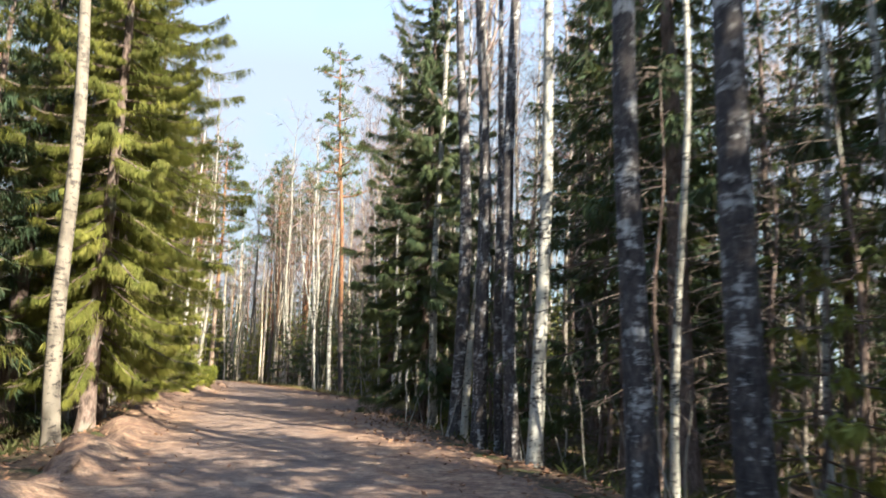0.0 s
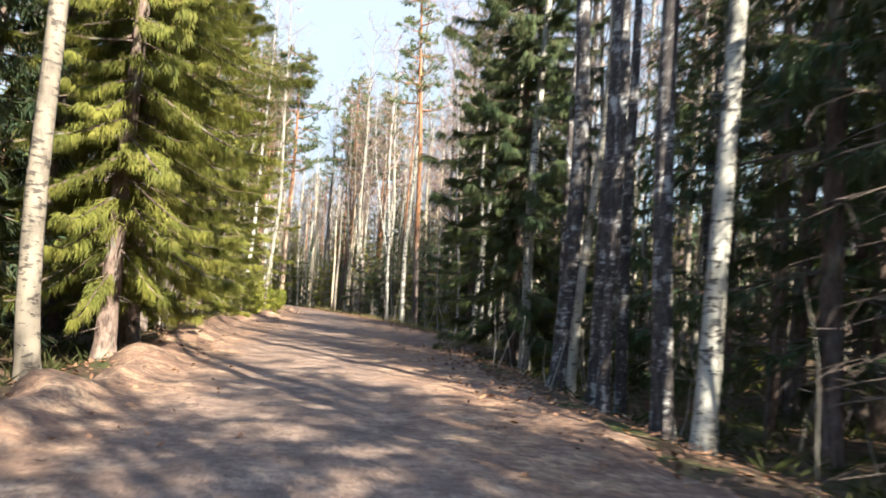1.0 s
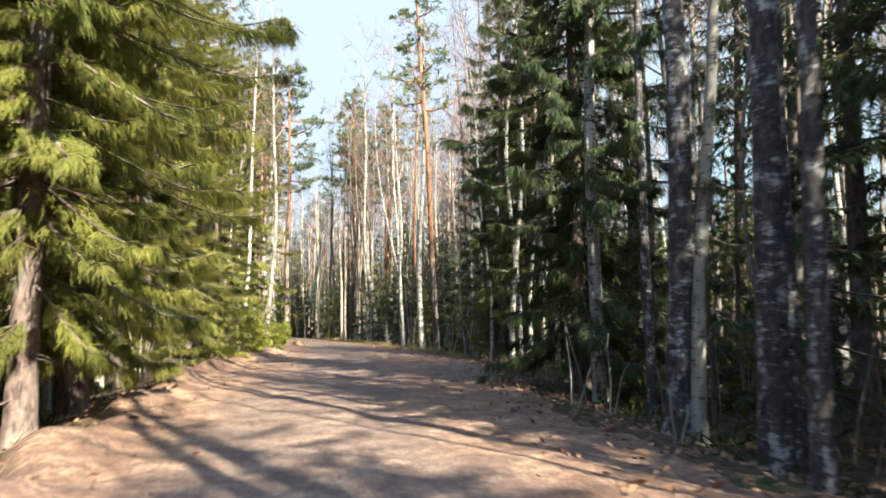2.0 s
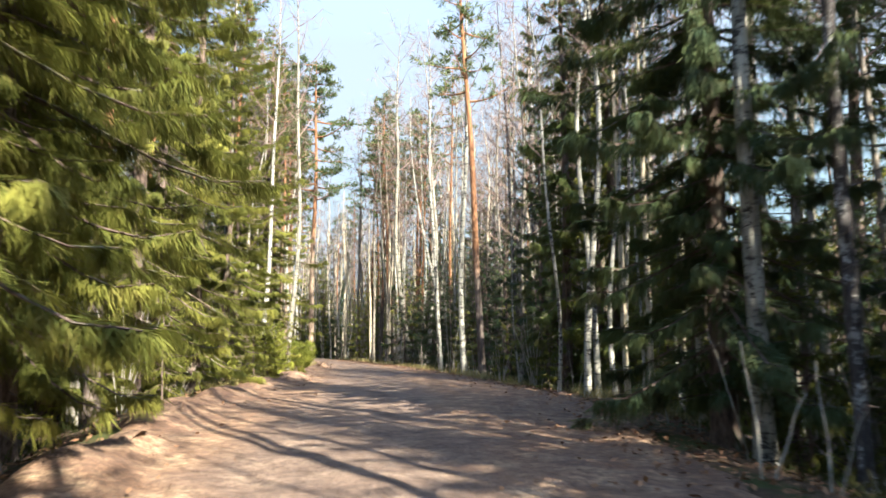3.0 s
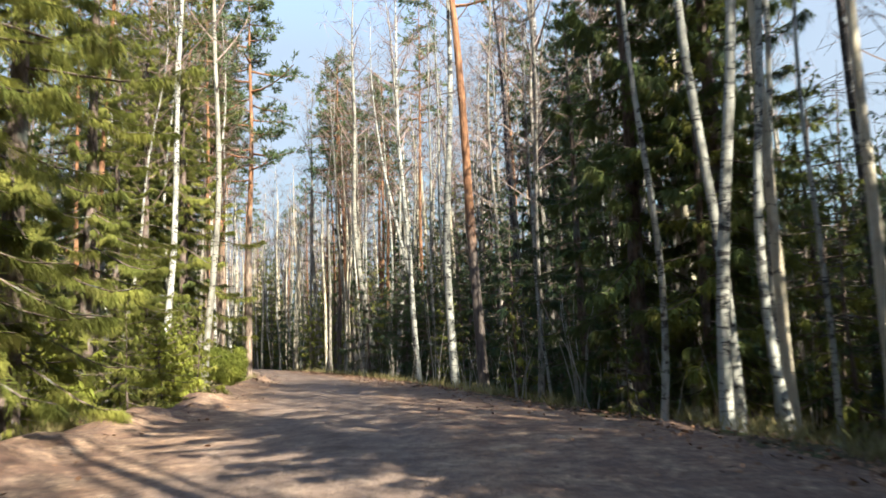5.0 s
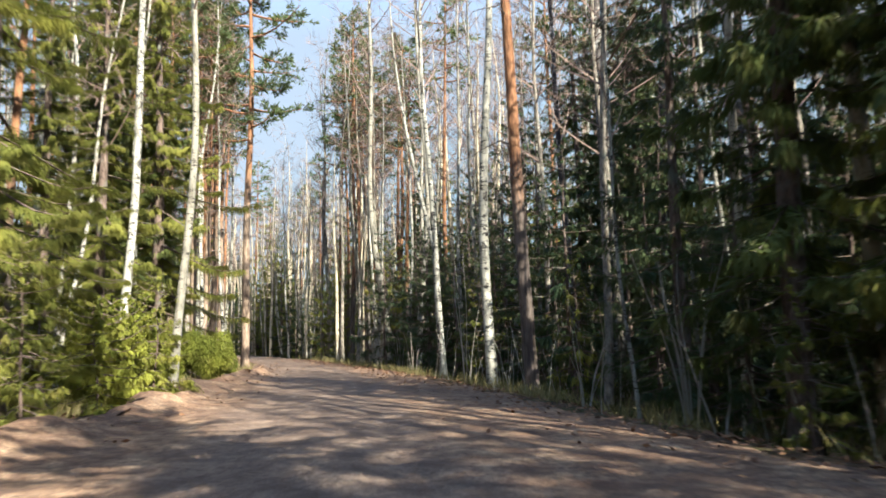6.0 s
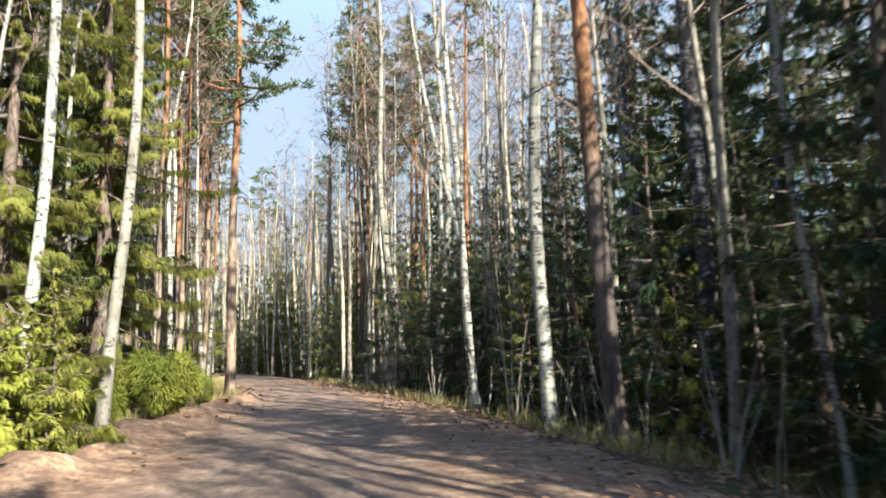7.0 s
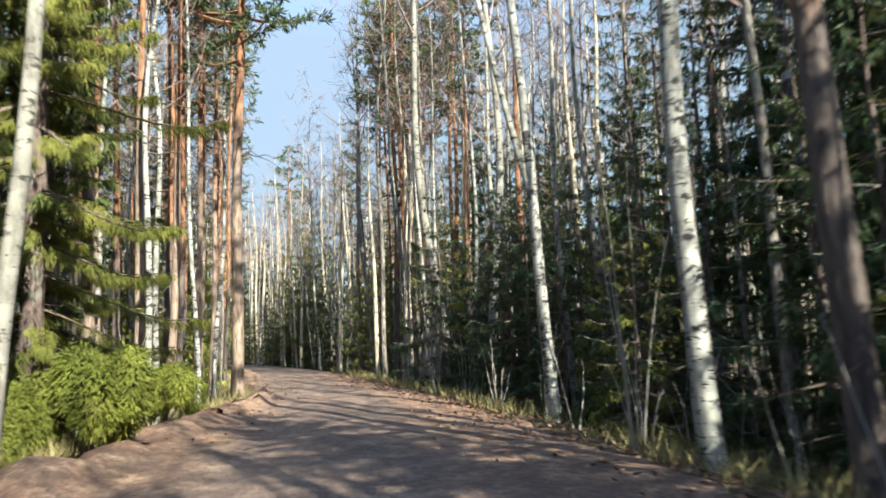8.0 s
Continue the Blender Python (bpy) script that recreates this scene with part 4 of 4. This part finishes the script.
fill(1, 18, [THIN[2], THIN[3], BIRCH[2], THIN[0]], 1.6, 20, 23, 37, 0.9, "trunks in the wood")
fill(1, 12, [THIN[0], THIN[1], POLE[0]], 0.9, 3.2, 27, 37, 0.5, "thin pale trunks at the verge", 0.9, 0.8)
fill(1, 34, DEAD, 1.5, 10, 4, 44, 0.7, "dead poles in the wood")
fill(1, 18, [THIN[2], THIN[3], BIRCH[2], BIRCH[2], THIN[0]], 3.4, 12, 36, 47, 0.8, "trunks in the wood")
fill(1, 24, [*THIN, BIRCH[1], PINE[2]], 3.2, 14, 47, 60, 0.7, "trunks in the wood")
fill(1, 26, [SPRUCE_LOW[0], SPRUCE_LOW[0], SPRUCE_LOW[1]], 2.4, 9, 38, 54, 1.0, "spruces in the wood")
fill(1, 14, SPRUCE_MID, 5, 14, 46, 62, 1.4, "spruces in the wood")
# left
fill(-1, 12, [SPRUCE_MID[0], SPRUCE_LOW[0], SPRUCE_MID[1]], 3.0, 9, 2, 15, 1.2, "spruces in the wood")
fill(-1, 26, SPRUCE_MID, 2.8, 8, 4, 46, 1.4, "spruces in the wood")
deep(-1, 60, 6, 20, -8, 66, 1.6)
fill(-1, 8, [*THIN, PINE[1], PINE[2]], 5, 14, -4, 16, 0.8, "trunks in the wood")
fill(-1, 46, [*THIN, PINE[1], PINE[2], BIRCH[1]], 1.6, 16, 16, 46, 0.8, "trunks in the wood")
fill(-1, 50, [PINE[1], PINE[2], THIN[0], THIN[2], THIN[2], THIN[3], BIRCH[1]], 0.8, 10, 43, 66, 0.7, "pines along the road")
fill(-1, 14, SPRUCE_MID, 3.0, 12, 42, 66, 1.4, "spruces in the wood")
# the far bend
fill(1, 12, [PINE[1], PINE[2], SPRUCE_MID[2]], 2.5, 9, 50, 66, 1.0, "conifers at the far bend")
fill(1, 16, [BIRCH[1], THIN[0], THIN[2]], 1.5, 8, 49, 66, 0.8, "twiggy trees at the far bend", 1.1)
fill(1, 80, [POLE[0], POLE[1], POLE[0], POLE[2], THIN[1]], 0.5, 6, 56, 100, 0.5, "slim trees at the far bend", 0.8, 1.15)
fill(1, 150, [*POLE, POLE[0], POLE[1], PINE[2], THIN[0]], 6, 22, 54, 105, 0.6, "slim trees at the far bend", 1.0, 1.15)
fill(-1, 95, [*POLE, POLE[0], PINE[2], THIN[0]], 0.8, 14, 62, 115, 0.6, "slim trees at the far bend", 0.95, 1.2)
fill(1, 30, SPRUCE_LOW, 1.2, 6, 54, 96, 1.0, "spruces at the far bend")
fill(1, 22, [SPRUCE_MID[0], SPRUCE_MID[1], SPRUCE_MID[1]], 2.5, 16, 72, 100, 1.2, "conifers at the far bend", 0.9)
fill(-1, 14, [SPRUCE_MID[0], SPRUCE_MID[1], PINE[2]], 0.8, 8, 66, 84, 1.2, "conifers at the far bend", 0.85)
fill(1, 24, [SPRUCE_MID[1], SPRUCE_LOW[1]], 1.5, 9, 54, 84, 1.0, "conifers at the far bend", 1.05)
fill(-1, 16, [SPRUCE_MID[1]], 0.8, 6, 56, 80, 1.1, "conifers at the far bend", 1.05)
deep(1, 34, 8, 26, 72, 120, 1.6)
deep(-1, 34, 2, 24, 70, 125, 1.6)
fill(1, 20, SPRUCE_MID, 7, 16, 58, 105, 1.2, "spruces at the far bend")
fill(-1, 16, SPRUCE_MID[:2], 1.0, 12, 66, 105, 1.4, "spruces at the far bend", 0.8)
fill(1, 26, [SPRUCE_LOW[0], SPRUCE_LOW[0], YOUNG[0]], 1.6, 9, 34, 70, 0.8, "young spruces")
fill(1, 26, [SPRUCE_LOW[0], YOUNG[0], SPRUCE_LOW[0]], 1.6, 12, 2, 36, 0.8, "young spruces")
fill(-1, 22, YOUNG, 0.7, 7, 25, 58, 0.8, "young spruces")
fill(1, 16, BUSH, 0.5, 4, 24, 58, 0.5, "bushes at the verge")
fill(1, 44, SAPLING, 0.3, 3.5, 20, 54, 0.3, "saplings at the verge")
fill(1, 16, SAPLING, 0.5, 3.5, 8, 20, 0.3, "saplings at the verge")
fill(-1, 6, BUSH[:2], 0.6, 3, 22, 60, 0.5, "bushes at the verge")


def far_woods():
    """Uncounted trees that close the distance all round."""
    rng = np.random.default_rng(81)
    wood, green = Geo(), Geo()
    for i in range(520):
        a = rng.uniform(0, 2 * math.pi)
        d = rng.uniform(62, 130) if math.sin(a) > 0.2 else rng.uniform(48, 100)
        x, y = -16 + d * math.cos(a), 38 + d * math.sin(a)
        if edge(LEFT, np.array(y)) - 2 < x < edge(RIGHT, np.array(y)) + 2 or y > 150:
            continue
        h = rng.uniform(10, 17)
        t = np.linspace(0, 1, 4)
        wood.tube(np.stack([x + 0.3 * np.sin(t * 3), y + 0 * t, h * t - 0.6], 1), 0.12 * (1 - 0.9 * t), 4)
        n = 90
        f = rng.uniform(0.12, 1, n)
        b = np.stack([x + 0 * f, y + 0 * f, h * f], 1)
        az = rng.uniform(0, 6.28, n)
        w = np.stack([np.cos(az), np.sin(az), rng.uniform(-0.6, 0.1, n)], 1) * (1.9 * (1 - f) ** 0.7 + 0.2)[:, None] * rng.uniform(0.5, 1.1, (n, 1))
        green.blades(b, w, unit(np.cross(w, rng.standard_normal((n, 3)))) * 0.16, 0.55)
    # side belts added against low sky light; the last, unseen, crosses the road
    for side, near, far, y0, y1, count, low in ((1, 19, 34, -30, 6, 110, 1.0), (1, 22, 36, 6, 40, 100, 0.42), (1, 16, 32, 40, 78, 130, 0.5),
                                                (-1, 13, 28, -20, 70, 230, 0.9), (1, 5, 36, 98, 145, 130, 0.8), (-1, 3, 26, 96, 140, 110, 0.8), (0, 2, 9, -34, -16, 26, 1.0)):
        for i in range(count):
            y = rng.uniform(y0, y1)
            d = rng.uniform(near, far)
            xl, xr = float(edge(LEFT, np.array(y))), float(edge(RIGHT, np.array(y)))
            x = xr + d if side > 0 else xl - d if side < 0 else rng.uniform(xl, xr)
            h = low * rng.uniform(9, 15)
            t = np.linspace(0, 1, 4)
            wood.tube(np.stack([x + 0.2 * np.sin(t * 3), y + 0 * t, h * t - 0.6], 1), 0.12 * (1 - 0.9 * t), 4)
            n = 110
            f = rng.uniform(0.02, 1, n)
            b = np.stack([x + 0 * f, y + 0 * f, h * f], 1)
            az = rng.uniform(0, 6.28, n)
            w = np.stack([np.cos(az), np.sin(az), rng.uniform(-0.7, 0.05, n)], 1) * (1.9 * (1 - f) ** 0.6 + 0.2)[:, None] * rng.uniform(0.5, 1.1, (n, 1))
            green.blades(b, w, unit(np.cross(w, rng.standard_normal((n, 3)))) * 0.19, 0.55)
    # far crowns get the same shade-carrying needle colour
    for name, g, mat, lab in (("far_wood_trunks", wood, M_ALDER, "distant grey trunks of the wood"), ("far_wood", green, M_NEEDLE_SHADE, "distant shade-dark conifer wood")):
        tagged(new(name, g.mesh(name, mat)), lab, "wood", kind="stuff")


far_woods()
deep_wood()


def scatter(name, label, category, mat, count, seed, make):
    """Uncountable small growth or litter, one object."""
    rng = np.random.default_rng(seed)
    g = Geo()
    make(g, rng, count)
    tagged(new(name, g.mesh(name, mat)), label, category, kind="stuff")


def on_ground(x, y):
    return np.stack([x, y, floor_height(x, y)], 1)


def grass(g, rng, count):
    side = rng.choice([-1.0, 1.0], count)
    y = rng.uniform(2, 64, count)
    clump = np.sin(y * 1.7) + np.sin(y * 0.63 + 2) + rng.uniform(-1, 1, count)
    y = y[clump > -0.3]
    side = side[clump > -0.3]
    k = len(y)
    keep = np.where(side < 0, y > 30, y > 25)
    y, side = y[keep], side[keep]
    k = len(y)
    out = rng.gamma(1.6, 0.45, k) + 0.05
    x = np.where(side < 0, edge(LEFT, y) - out, edge(RIGHT, y) + out)
    b = on_ground(x, y)
    n = 7
    b = np.repeat(b, n, 0) + rng.normal(0, 0.05, (k * n, 3)) * np.array([1, 1, 0])
    w = unit(rng.normal(0, 0.42, (k * n, 3)) * np.array([1, 1, 0.2]) + np.array([0, 0, 1.0])) * rng.uniform(0.10, 0.36, (k * n, 1))
    g.blades(b, w, unit(np.cross(w, rng.standard_normal((k * n, 3)))) * 0.006, 0.3)


def moss(g, rng, count):
    side = rng.choice([-1.0, 1.0], count)
    y = rng.uniform(0, 70, count)
    out = rng.uniform(0.9, 9, count)
    x = np.where(side < 0, edge(LEFT, y) - out, edge(RIGHT, y) + out)
    b = np.repeat(on_ground(x, y), 8, 0) + rng.normal(0, 0.12, (count * 8, 3)) * np.array([1, 1, 0])
    w = unit(rng.normal(0, 0.8, (count * 8, 3)) * np.array([1, 1, 0.3]) + np.array([0, 0, 0.7])) * rng.uniform(0.12, 0.4, (count * 8, 1))
    g.blades(b, w, unit(np.cross(w, rng.standard_normal((count * 8, 3)))) * rng.uniform(0.008, 0.02, (count * 8, 1)), 0.5)


def litter(g, rng, count):
    side = rng.choice([-1.0, 1.0], count, p=[0.35, 0.65])
    y = rng.uniform(1, 60, count)
    out = rng.normal(0.3, 0.8, count)
    x = np.where(side < 0, edge(LEFT, y) - out, edge(RIGHT, y) + out)
    z = np.maximum(floor_height(x, y), np.where(out < -0.1, 0.03, -9)) + 0.03
    b = np.stack([x, y, z], 1)
    w = rng.normal(0, 1, (count, 3)) * np.array([1, 1, 0.25])
    w = unit(w) * rng.uniform(0.05, 0.11, (count, 1))
    g.blades(b, w, unit(np.cross(w, rng.normal(0, 0.35, (count, 3)) + np.array([0, 0, 1.0]))) * 0.022, 0.5)


scatter("dry_grass", "tufts of dry straw-coloured grass along the verges", "grass", M_GRASS, 5200, 91, grass)
scatter("undergrowth", "low green undergrowth of moss and bilberry", "undergrowth", M_MOSS, 5200, 92, moss)
scatter("fallen_leaves", "brown fallen leaves along the edges of the road", "leaves", M_LITTER, 13000, 93, litter)
